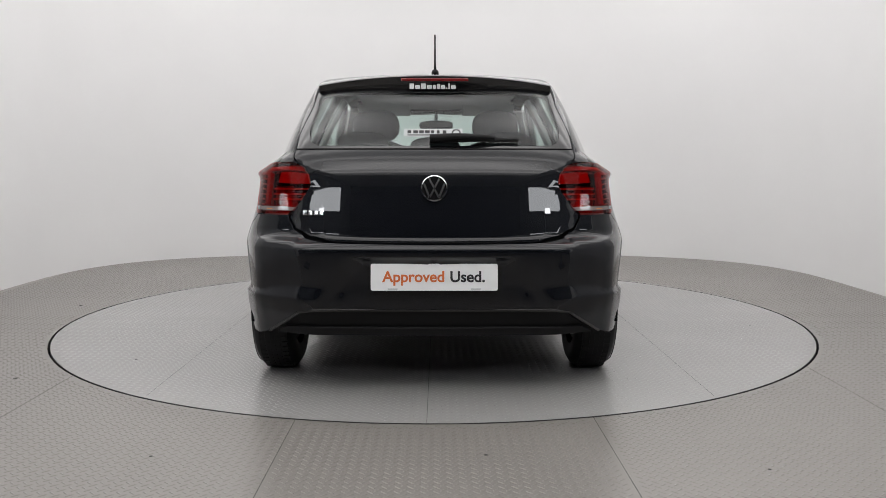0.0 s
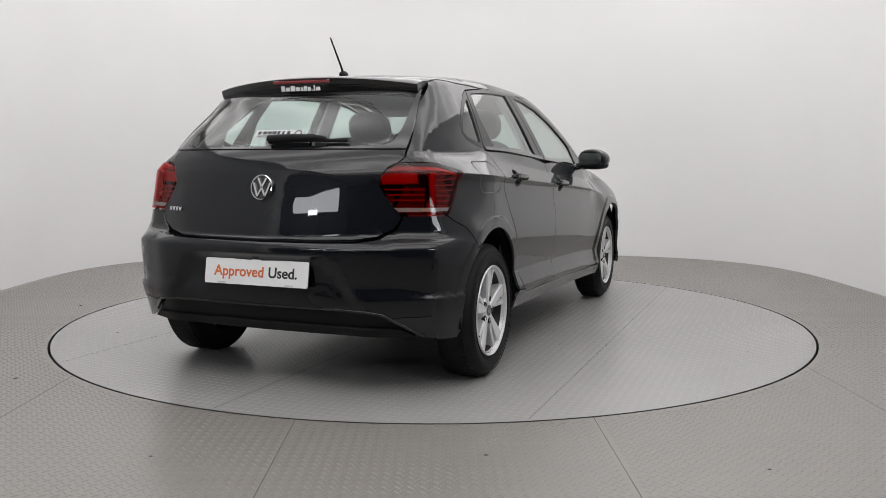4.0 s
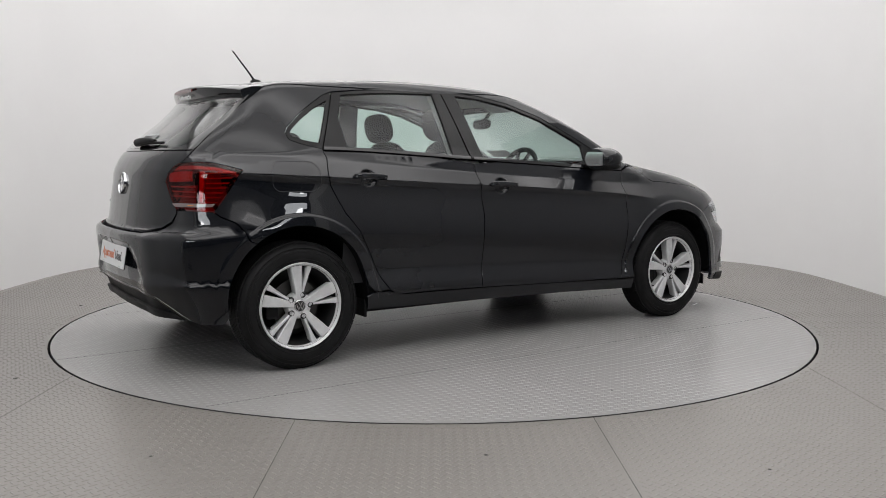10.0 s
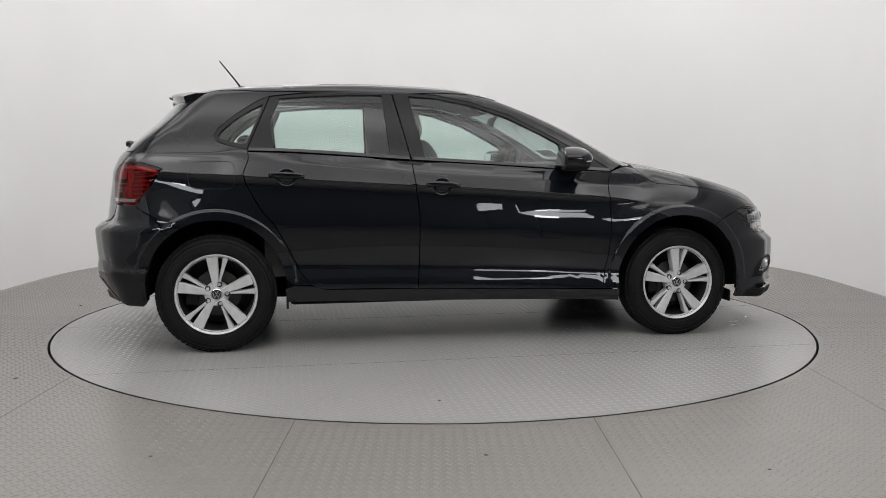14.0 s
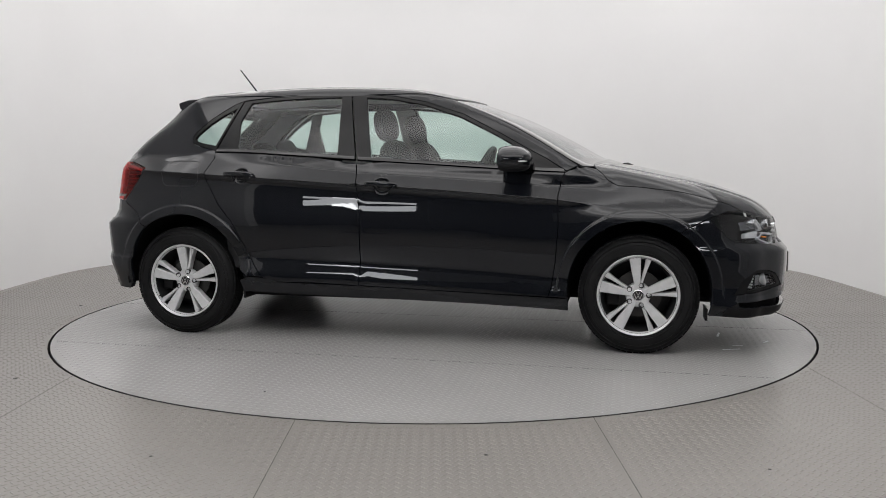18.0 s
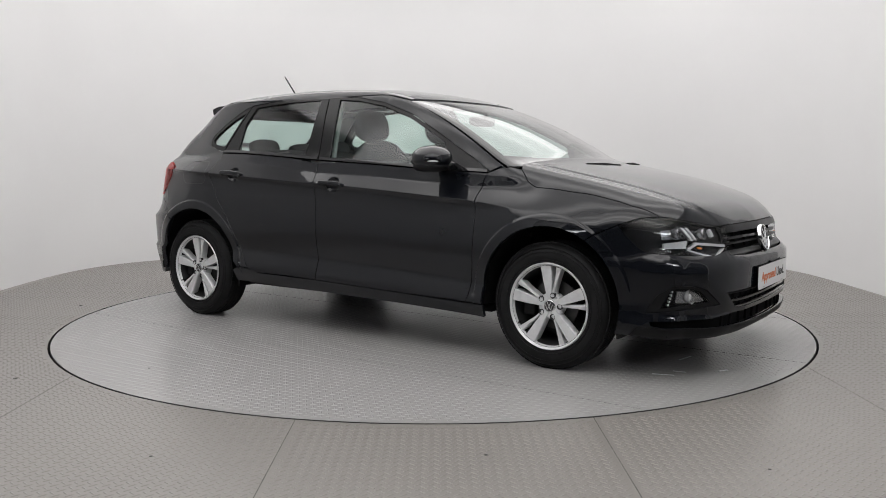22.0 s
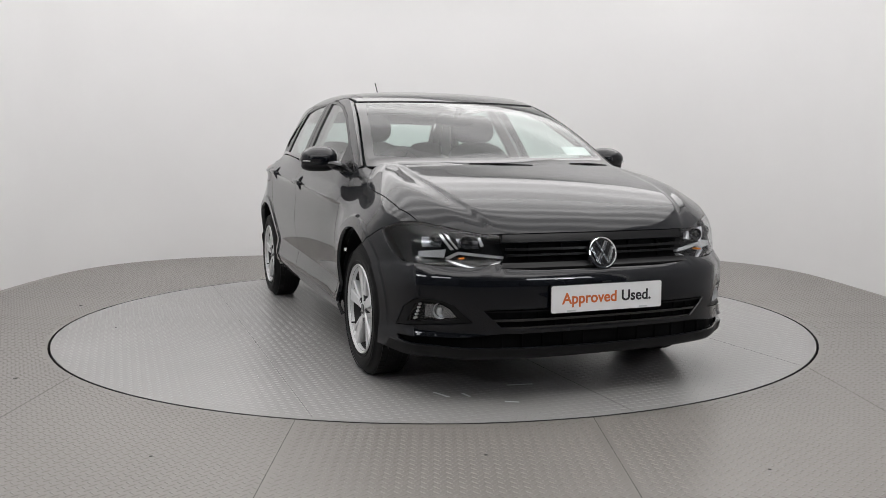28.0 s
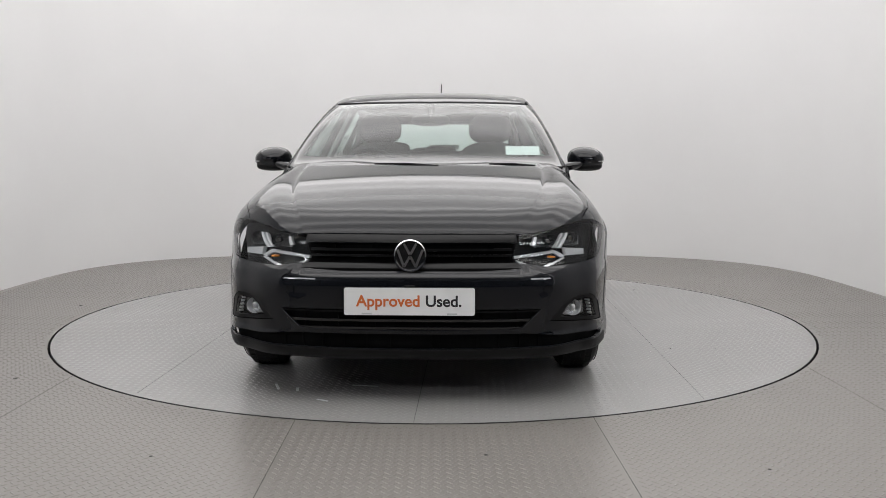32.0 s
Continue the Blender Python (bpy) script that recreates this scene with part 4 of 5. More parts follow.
# side windows
def side_windows():
    fd_frame = [(-0.345, 1.376), (-0.1, 1.36), (0.09, 1.325), (0.31, 1.253), (0.53, 1.142), (0.655, 1.073), (0.78, 1.008), (0.885, 0.94)] + [(x, float(belt(x)) + 0.003) for x in (0.6, 0.16, -0.262)]
    fd_glass = [(-0.256, 1.355), (-0.1, 1.343), (0.09, 1.307), (0.30, 1.237), (0.51, 1.132), (0.585, 1.09), (0.585, 0.972), (0.16, 0.999), (-0.186, 1.018)]
    rd_frame = [(-1.005, 1.342), (-0.85, 1.36), (-0.65, 1.371), (-0.352, 1.375)] + [(-0.27, 1.004), (-0.5, 1.018), (-0.9, 1.043), (-1.125, 1.05)]
    rd_glass = [(-0.958, 1.332), (-0.80, 1.346), (-0.62, 1.355), (-0.405, 1.358), (-0.378, 1.026), (-0.6, 1.039), (-0.99, 1.062), (-1.006, 1.221)]
    q_frame = [(-1.012, 1.343)] + QTR[1:-1] + [(-1.132, 1.056)]
    q_glass = [(-1.045, 1.30), (-1.12, 1.262), (-1.275, 1.155), (-1.295, 1.13), (-1.28, 1.112), (-1.22, 1.10), (-1.135, 1.085)]
    panel("window_divider", [(-0.985, 1.342), (-1.03, 1.335), (-1.15, 1.058), (-1.10, 1.058)], FRAME_BLACK, CAR, both="mirror", sp=0.05, lift=-0.013, gap=0, depth=0.004, label="black bar between the side windows")
    for nm, fr, gl in (("front_window", fd_frame, fd_glass), ("rear_side_window", rd_frame, rd_glass), ("quarter_window", q_frame, q_glass)):
        panel(nm + "_frame", fr, FRAME_BLACK, CAR, both="mirror", sp=0.05, holes=[gl], lift=-0.001, gap=0.001, depth=0.02, label="gloss black window frame")
        panel(nm, gl, SIDE_GLASS, CAR, both="mirror", sp=0.08, lift=-0.008, gap=-0.004, depth=0)


side_windows()


# ---- wheels ----
def wheel(cx, side):
    """A wheel on the right (side -1) or left (side 1); its own z axis points outwards."""
    hub = new("wheel")
    hub.parent = CAR
    hub.matrix_basis = pose(cx, side * 0.742, HUB, 90 if side < 0 else -90, 0, 0)
    R, w, rim = 0.3075, 0.091, 0.208
    tyre = bm_lathe([(rim - 0.012, -0.085), (rim, -w + 0.003), (0.235, -w - 0.003), (0.270, -w - 0.002), (0.290, -w + 0.010), (0.301, -w + 0.027), (0.3065, -0.045), (R, 0), (0.3065, 0.045),
                     (0.301, w - 0.027), (0.290, w - 0.010), (0.270, w + 0.003), (0.235, w + 0.004), (rim, w - 0.004), (rim - 0.012, 0.085)], Matrix(), 64)
    part("tyre", tyre, RUBBER, hub, smooth=True)
    lip = bm_lathe([(rim + 0.003, 0.090), (rim - 0.001, 0.096), (rim - 0.006, 0.093), (rim - 0.013, 0.081), (rim - 0.016, 0.070)], Matrix(), 64)
    part("rim", lip, ALLOY, hub, smooth=True)
    barrel = bm_lathe([(rim - 0.016, 0.070), (0.180, 0.03), (0.172, -0.07), (0.06, -0.07)], Matrix(), 64)
    part("barrel", barrel, ALLOY_DARK, hub, "dark inside of the wheel", smooth=True)
    spokes(hub)
    tyre_tread(hub)
    return hub



# ---- small shapes on the body ----
def rrect(x0, x1, z0, z1, r, n=5):
    out = []
    for cx, cz, a0 in ((x1 - r, z1 - r, 0), (x0 + r, z1 - r, 90), (x0 + r, z0 + r, 180), (x1 - r, z0 + r, 270)):
        out += [(cx + r * math.cos(radians(a0 + 90 * k / n)), cz + r * math.sin(radians(a0 + 90 * k / n))) for k in range(n + 1)]
    return out


def shrink(poly, d):
    """A polygon of (x, z) pulled in by d."""
    return [tuple(p) for p in dense(poly, 9, d)]


def blob(sx, sy, sz, m, p=2.6, segs=20):
    """A rounded block: a ball with squared-off sides."""
    bm = bmesh.new()
    bmesh.ops.create_uvsphere(bm, u_segments=segs, v_segments=segs // 2 + 2, radius=1)
    for v in bm.verts:
        c = v.co.normalized()
        k = (abs(c.x) ** p + abs(c.y) ** p + abs(c.z) ** p) ** (-1 / p)
        v.co = m @ Vector((c.x * k * sx, c.y * k * sy, c.z * k * sz))
    return bm


def spot(x, z):
    """A place on the right flank with its normal."""
    p = around(np.array([girth((x, z))]))
    return Vector(p[0]), Vector(slope(p)[0])


def flip_y(ob, name):
    """A left twin of a right-hand part."""
    me = ob.data.copy()
    me.transform(Matrix.Diagonal((1, -1, 1, 1)))
    me.flip_normals()
    tw = new(name, me)
    tw.parent = ob.parent
    if "label" in ob:
        tw["label"] = ob["label"]
    return tw


def shell():
    """Dark inner skin, wheel wells and floor pan behind the gaps and openings."""
    low = [(-2.0, 0.0001, 0.99), (-1.84, -0.55, 0.97), (-1.7, -0.7, 0.97), (-1.5, 0.96), (-1.1, 0.98), (-0.3, 0.95), (0.6, 0.90), (1.0, 0.88), (1.4, -0.74, 0.78), (1.56, -0.78, 0.68), (1.66, -0.77, 0.58), (1.8, -0.70, 0.545), (2.1, 0.0001, 0.53),
           (2.1, 0.0001, 0.22), (1.7, -0.75, 0.235)] + arch(FW, ARCH_F + 0.004, -10, 186, 26) + [(0.8, 0.25), (-0.85, 0.27)] + arch(RW, ARCH_R + 0.004, -4, 186, 26) + [(-1.72, -0.74, 0.29), (-1.86, -0.58, 0.33), (-2.0, 0.0001, 0.33)]
    panel("inner_skin", low, UNDER, CAR, sp=0.09, lift=-0.03, both="mirror", depth=0, gap=0)
    for cx, rr in ((FW, ARCH_F), (RW, ARCH_R)):
        for sd in (-1, 1):
            prof = [(rr + 0.006, 0.10), (rr + 0.004, 0.0), (rr - 0.01, -0.2), (0.30, -0.26), (0.02, -0.27)]
            bm = bm_lathe(prof, pose(cx, sd * 0.72, ARCH_Z, 90 if sd < 0 else -90, 0, 0), 48)
            cut = [v for v in bm.verts if v.co.z < 0.25]
            bmesh.ops.delete(bm, geom=cut, context="VERTS")
            part("wheel_well", bm, UNDER, CAR, smooth=True)
    bm = bm_box(-1.55, 1.85, -0.52, 0.52, 0.235, 0.28)
    bm_box(-0.92, 0.90, -0.74, 0.74, 0.225, 0.27, bm=bm)
    part("underbody", bm, UNDER, CAR, bevel=0.02)
    bm = bm_cyl(0.07, 0.42, pose(-1.58, 0.2, 0.33, 0, 90, 90), 20)
    part("silencer", bm, STEEL, CAR, smooth=True)
    bm = bm_tube([(-1.45, -0.6, 0.27), (-1.36, 0, 0.25), (-1.45, 0.6, 0.27)], 0.035, 10)
    part("rear_axle_beam", bm, UNDER, CAR, smooth=True)


def spokes(hub):
    """Five wide blades with a thin blade beside each, round a small hub."""
    for k in range(5):
        for nm, a, prof in (("spoke", 95.5 + 72 * k, [(0.030, -0.016, 0.015), (0.070, -0.018, 0.017), (0.125, -0.024, 0.024), (0.208, -0.030, 0.032)]),
                            ("thin_spoke", 76 + 72 * k, [(0.045, -0.006, 0.010), (0.09, -0.007, 0.007), (0.150, -0.011, 0.008), (0.206, -0.019, 0.015)])):
            ca, sa = math.cos(radians(a)), math.sin(radians(a))
            bm = bmesh.new()
            rows = []
            for r, lo, hi in prof:
                zt = 0.068 + 0.012 * (r / 0.2) + (0.004 if nm == "spoke" else 0.0)
                row = []
                for y, z in ((lo, zt - 0.045), (lo, zt - 0.004), (lo + 0.003, zt), (hi - 0.004, zt + 0.001), (hi, zt - 0.006), (hi, zt - 0.045)):
                    row.append(bm.verts.new((r * ca - y * sa, r * sa + y * ca, z)))
                rows.append(row)
            for p, q in zip(rows, rows[1:]):
                for i in range(6):
                    bm.faces.new((p[i], q[i], q[(i + 1) % 6], p[(i + 1) % 6]))
            bm.faces.new(rows[0])
            bm.faces.new(rows[-1][::-1])
            part(nm, bm, ALLOY, hub, smooth=False, bevel=0.0015, segs=1)
    bm = bm_lathe([(0.064, 0.02), (0.064, 0.060), (0.058, 0.069), (0.034, 0.072), (0.030, 0.066), (0.0005, 0.066)], Matrix(), 40)
    part("hub", bm, ALLOY, hub, smooth=True)
    for k in range(5):
        a = radians(73 + 72 * k)
        bm = bm_lathe([(0.0145, 0.060), (0.0145, 0.0745), (0.012, 0.0765), (0.008, 0.069), (0.0005, 0.068)], pose(0.054 * math.cos(a), 0.054 * math.sin(a), 0), 14)
        part("wheel_bolt", bm, INK, hub, "black bolt cap", smooth=True)
    cap = part("centre_cap", bm_lathe([(0.0295, 0.06), (0.0295, 0.074), (0.026, 0.0765), (0.0005, 0.0775)], Matrix(), 32), CHROME, hub, "silver cap with a dark emblem", smooth=True)
    bm = bm_lathe([(0.024, 0.0771), (0.0245, 0.0783), (0.0005, 0.0788)], Matrix(), 28)
    part("cap_face", bm, INK, hub, smooth=True)
    emblem_bars(hub, 0.023, pose(0, 0, 0.0788), 0.0008, CHROME)
    bm = bm_lathe([(0.122, -0.005), (0.122, 0.010), (0.05, 0.012), (0.05, 0.06)], Matrix(), 48)
    part("brake_disc", bm, STEEL, hub, smooth=True)
    bm = bm_box(-0.16, -0.095, -0.06, 0.06, -0.01, 0.045)
    part("brake_caliper", bm, BLACK_MATT, hub, bevel=0.012)
    bm = bm_cyl(0.004, 0.03, pose(-0.186 * 0.86, -0.186 * 0.5, 0.075), 8)
    part("valve", bm, BLACK_MATT, hub)


def emblem_bars(parent, r, m, thick, material):
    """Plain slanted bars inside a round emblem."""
    for x0, y0, x1, y1 in ((-0.42, 0.80, -0.02, 0.06), (0.42, 0.80, 0.02, 0.06), (-0.86, 0.40, -0.40, -0.78), (0.86, 0.40, 0.40, -0.78), (-0.40, -0.78, 0.0, -0.04), (0.40, -0.78, 0.0, -0.04)):
        a = math.degrees(math.atan2(y1 - y0, x1 - x0))
        d = math.hypot(x1 - x0, y1 - y0) * r
        bm = bm_box(0, d, -0.085 * r, 0.085 * r, 0, thick, m @ pose(x0 * r, y0 * r, 0, 0, 0, a))
        part("emblem_bar", bm, material, parent)


def tyre_tread(hub):
    """Grooves and shoulder blocks round the tyre."""
    R, n = 0.3075, 62
    bm = bmesh.new()
    for k in range(n):
        a = 360 * k / n
        for s in (-1, 1):
            bm_box(R - 0.006, R + 0.0012, -0.0138, 0.0138, s * 0.050 - 0.013, s * 0.050 + 0.013, pose(0, 0, 0, 0, 0, a + (2 if s > 0 else 0)), bm)
    for z in (-0.022, 0.0, 0.022):
        bm2 = bm_lathe([(R - 0.006, z - 0.0085), (R + 0.0012, z - 0.008), (R + 0.0012, z + 0.008), (R - 0.006, z + 0.0085)], Matrix(), 64)
        me = bpy.data.meshes.new("t")
        bm2.to_mesh(me)
        bm.from_mesh(me)
        bm2.free()
    part("tread", bm, RUBBER, hub)
    bm = bmesh.new()
    for r in (0.226, 0.262, 0.279):
        b2 = bm_lathe([(r - 0.0022, 0.0925), (r, 0.0965), (r + 0.0022, 0.0925)], Matrix(), 64)
        me = bpy.data.meshes.new("t")
        b2.to_mesh(me)
        bm.from_mesh(me)
        b2.free()
    part("sidewall_ridge", bm, RUBBER, hub, smooth=True)


def rear_lamp():
    outline = LAMP_IN + LAMP_LOW[1:] + LAMP_SIDE[1:] + LAMP_TOP[1:-1]
    panel("tail_lamp_lens", outline, RED_LENS, CAR, sp=0.03, lift=0.004, both="mirror", label="glossy red tail lamp lens", depth=0.004)
    panel("tail_lamp_back", outline, RED_DARK, CAR, sp=0.05, lift=-0.030, both="mirror", label="dark red lamp housing", depth=0, gap=-0.004)
    inner = [(-1.846, -0.535, 0.945), (-1.80, -0.615, 0.955), (-1.765, -0.665, 0.955), (-1.765, -0.675, 0.905), (-1.80, -0.62, 0.90), (-1.842, -0.545, 0.90)]
    panel("tail_lamp_chamber", inner, RED_BODY, CAR, sp=0.03, lift=-0.012, both="mirror", label="brighter red lamp chamber", depth=0.01)
    top = [(-1.80, -0.578, 0.978), (-1.73, -0.68, 0.983), (-1.66, -0.726, 0.979), (-1.575, -0.772, 0.957), (-1.58, -0.77, 0.946), (-1.66, -0.73, 0.962), (-1.73, -0.68, 0.965), (-1.815, -0.548, 0.955)]
    panel("tail_lamp_top_band", top, RED_BODY, CAR, sp=0.03, lift=-0.012, both="mirror", depth=0.01)
    for k in range(3):
        z = 0.886 - 0.022 * k
        bar = [(-1.84, -0.548 - 0.015 * k, z), (-1.79, -0.64, z), (-1.75, -0.69, z), (-1.75, -0.69, z - 0.011), (-1.79, -0.64, z - 0.011), (-1.838, -0.556 - 0.015 * k, z - 0.011)]
        panel("tail_lamp_strip", bar, RED_BODY, CAR, sp=0.03, lift=-0.014, both="mirror", depth=0.012)
    for k in range(7):
        z = 0.945 - 0.0215 * k
        x1 = -1.570 - 0.72 * (0.954 - z)
        bar = [(-1.715, -0.735, z), (x1, -0.775, z), (x1 - 0.008, -0.775, z - 0.010), (-1.715, -0.735, z - 0.010)]
        panel("tail_lamp_rib", bar, RED_BODY, CAR, sp=0.04, lift=-0.010, both="mirror", depth=0.012)
    post = [(-1.735, -0.71, 0.955), (-1.715, -0.735, 0.955), (-1.725, -0.73, 0.81), (-1.735, -0.715, 0.81)]
    panel("tail_lamp_post", post, RED_BODY, CAR, sp=0.03, lift=-0.006, both="mirror", depth=0.02)
    strip = [(-1.822, -0.582, 0.803), (-1.80, -0.625, 0.806), (-1.74, -0.705, 0.806), (-1.675, -0.768, 0.804), (-1.69, -0.767, 0.785), (-1.745, -0.70, 0.784), (-1.80, -0.622, 0.784), (-1.812, -0.602, 0.784)]
    panel("reversing_lamp", strip, PALE_STRIP, CAR, sp=0.03, lift=0.0052, both="mirror", label="pale clear strip along the lamp's foot", depth=0.003)
    blk = [(-1.765, -0.675, 0.798), (-1.745, -0.698, 0.798), (-1.745, -0.698, 0.79), (-1.765, -0.675, 0.79)]
    panel("reversing_bulb", blk, AMBER, CAR, sp=0.03, lift=0.0062, both="mirror", depth=0.002)


LAMP_BOWL = mat("satin_reflector", (0.30, 0.305, 0.315), 0.25, 0.8)


def head_lamp():
    out = LAMP_F_OUT + LIP[5::-1] + [LAMP_F_TIP]
    panel("head_lamp_lens", out, LENS, CAR, sp=0.04, lift=0.001, both="mirror", label="clear head lamp lens", depth=0.004, gap=0.0008)
    panel("head_lamp_back", out, BLACK_MATT, CAR, sp=0.05, lift=-0.055, both="mirror", label="black head lamp housing", depth=0, gap=-0.012)
    # chrome strips that meet in a sideways arrow, two slanted strips between the bowls
    strips = ([(1.984, -0.425, 0.613), (1.907, -0.601, 0.630), (1.878, -0.646, 0.606), (1.886, -0.635, 0.600), (1.910, -0.598, 0.619), (1.984, -0.425, 0.603)],
              [(1.884, -0.640, 0.600), (1.968, -0.528, 0.577), (1.982, -0.432, 0.598), (1.980, -0.440, 0.591), (1.966, -0.530, 0.571), (1.878, -0.646, 0.597)],
              # broad block: a softbox's reflection on the chrome, built as a silver shape
              [(1.878, -0.646, 0.638), (1.80, -0.735, 0.628), (1.80, -0.735, 0.606), (1.872, -0.652, 0.606)],
              [(1.840, -0.653, 0.706), (1.848, -0.642, 0.706), (1.897, -0.617, 0.637), (1.889, -0.627, 0.637)],
              [(1.857, -0.632, 0.706), (1.862, -0.624, 0.706), (1.909, -0.600, 0.640), (1.904, -0.607, 0.640)],
              [(1.937, -0.524, 0.694), (1.942, -0.514, 0.694), (1.956, -0.503, 0.655), (1.950, -0.515, 0.650)])
    for pts in strips:
        panel("head_lamp_bar", pts, LAMP_SILVER, CAR, sp=0.03, lift=-0.018, both="mirror", depth=0.02, label="chrome strip inside the lamp", gap=0)
    for pts in ([(1.905, -0.60, 0.645), (1.945, -0.52, 0.642), (1.938, -0.525, 0.688), (1.885, -0.60, 0.70)], [(1.86, -0.665, 0.645), (1.80, -0.735, 0.645), (1.79, -0.73, 0.70), (1.835, -0.665, 0.708)]):
        panel("head_lamp_bowl", pts, LAMP_BOWL, CAR, sp=0.025, lift=-0.045, both="mirror", depth=0.005, label="reflector bowl", gap=0)
    for sd in (-1, 1):
        for x, y, z, r in ((1.885, 0.560, 0.668, 0.027), (1.805, 0.662, 0.674, 0.028)):
            bm = bm_lathe([(r, 0.03), (r * 0.95, 0.012), (r * 0.5, -0.012), (0.0005, -0.018)], pose(x, sd * y, z) @ pose(0, 0, 0, 0, 90, 0), 24)
            part("projector", bm, LAMP_BOWL, CAR, "round chrome projector", smooth=True)
            bm = bm_cyl(0.007, 0.03, pose(x + 0.01, sd * y, z, 0, 90, 0), 10)
            part("bulb", bm, STEEL, CAR)
        bm = blob(0.010, 0.020, 0.005, pose(1.898, sd * 0.575, 0.602, 0, 0, sd * -40))
        part("indicator_bulb", bm, AMBER, CAR, "amber indicator bulb", smooth=True)


GRILLE = mat("grille_plastic", (0.004, 0.004, 0.0045), 0.32, spec=0.3)


def grilles():
    mid = lambda z: (2.1, 0.0001, z)
    up = [mid(0.70)] + LIP[9:4:-1] + [LAMP_F_OUT[-1], LAMP_F_OUT[-2], (1.985, -0.42, 0.575), (2.0, -0.25, 0.566), mid(0.566)]
    panel("grille_back", up, UNDER, CAR, sp=0.05, lift=-0.035, both="join", depth=0, gap=-0.01, label="black grille backing")
    for z0, z1, lift, m, e in ((0.668, 0.699, 0.002, GRILLE, 0.428), (0.634, 0.645, -0.006, GRILLE, 0.405), (0.612, 0.620, 0.000, GRILLE, 0.402), (0.566, 0.586, 0.002, GRILLE, 0.425)):
        bar = [mid(z1), (1.99, -0.25, z1), (1.97, -e, z1), (1.97, -e, z0), (1.99, -0.25, z0), mid(z0)]
        panel("grille_slat", bar, m, CAR, sp=0.04, lift=lift, both="join", depth=0.03, gap=0)
    for y in (0.16, 0.31):
        fin = [(2.0, -y, 0.672), (2.0, -y - 0.006, 0.672), (2.0, -y - 0.006, 0.596), (2.0, -y, 0.596)]
        panel("grille_fin", fin, UNDER, CAR, sp=0.05, lift=-0.022, both="mirror", depth=0.02, gap=0)
    lg, sl, fg = SHAPES["low_grille"], SHAPES["slot"], SHAPES["fog"]
    panel("lower_grille_back", lg, UNDER, CAR, sp=0.05, lift=-0.04, both="join", depth=0, gap=-0.012, label="black lower grille backing")
    panel("air_slot_back", sl, UNDER, CAR, sp=0.05, lift=-0.04, both="join", depth=0, gap=-0.012, label="black air intake backing")
    for z0, z1, e, m in ((0.354, 0.364, 0.478, BLACK_GLOSS), (0.323, 0.331, 0.445, BLACK_GLOSS), (0.392, 0.398, 0.51, BLACK_MATT)):
        bar = [mid(z1), (2.03, -0.25, z1), (1.98, -e, z1), (1.982, -e + 0.008, z0), (2.03, -0.25, z0), mid(z0)]
        panel("lower_grille_slat", bar, m, CAR, sp=0.04, lift=-0.006, both="join", depth=0.03, gap=0)
    for y in (0.06, 0.13, 0.2, 0.27, 0.34, 0.41):
        fin = [(2.0, -y, 0.40), (2.0, -y - 0.005, 0.40), (2.0, -y - 0.005, 0.326), (2.0, -y, 0.326)]
        panel("lower_grille_fin", fin, UNDER, CAR, sp=0.05, lift=-0.02, both="mirror", depth=0.02, gap=0)
        fin = [(2.0, -y * 1.25, 0.296), (2.0, -y * 1.25 - 0.005, 0.296), (2.0, -y * 1.25 - 0.005, 0.246), (2.0, -y * 1.25, 0.246)]
        panel("air_slot_fin", fin, UNDER, CAR, sp=0.05, lift=-0.02, both="mirror", depth=0.02, gap=0)
    # fog lamps
    panel("fog_lamp_housing", fg, BLACK_GLOSS, CAR, sp=0.03, lift=-0.035, both="mirror", depth=0, gap=-0.008, label="black fog lamp housing")
    fin = [(1.80, -0.783, 0.342), (1.838, -0.760, 0.418), (1.858, -0.742, 0.429), (1.918, -0.677, 0.425), (1.945, -0.645, 0.408), (1.968, -0.613, 0.364), (1.90, -0.69, 0.350)]
    panel("fog_lamp_lens", fin, LENS, CAR, sp=0.03, lift=-0.006, both="mirror", depth=0.003, label="clear fog lamp lens")
    bowl = [(1.868, -0.728, 0.415), (1.918, -0.678, 0.413), (1.938, -0.652, 0.398), (1.955, -0.628, 0.368), (1.90, -0.69, 0.358), (1.862, -0.732, 0.362)]
    panel("fog_lamp_bowl", bowl, LAMP_BOWL, CAR, sp=0.02, lift=-0.026, both="mirror", depth=0.006, gap=0, label="silvery fog lamp bowl")
    rim = fg[:]
    panel("fog_lamp_bezel", rim, BLACK_MATT, CAR, sp=0.03, lift=-0.004, both="mirror", holes=[fin], depth=0.02, gap=0.001)
    for sd in (-1, 1):
        bm = bm_lathe([(0.034, 0.022), (0.030, 0.008), (0.016, -0.006), (0.0005, -0.01)], pose(1.878, sd * 0.668, 0.388) @ pose(0, 0, 0, 0, 80, 0), 24)
        part("fog_lamp_reflector", bm, LAMP_SILVER, CAR, "bright round reflector", smooth=True)
        bm = blob(0.012, 0.012, 0.016, pose(1.888, sd * 0.668, 0.388))
        part("fog_bulb", bm, LAMP_SILVER, CAR, smooth=True)
        for k in range(5):
            bm = bm_box(-0.004, 0.004, -0.018 + 0.002 * k, 0.018, 0, 0.009, pose(1.815 + 0.004 * k, sd * (0.742 - 0.003 * k), 0.352 + 0.0145 * k, 0, 0, sd * -42))
            part("running_lamp", bm, SILVER_PRINT, CAR, "small clear running lamp segment", bevel=0.002)


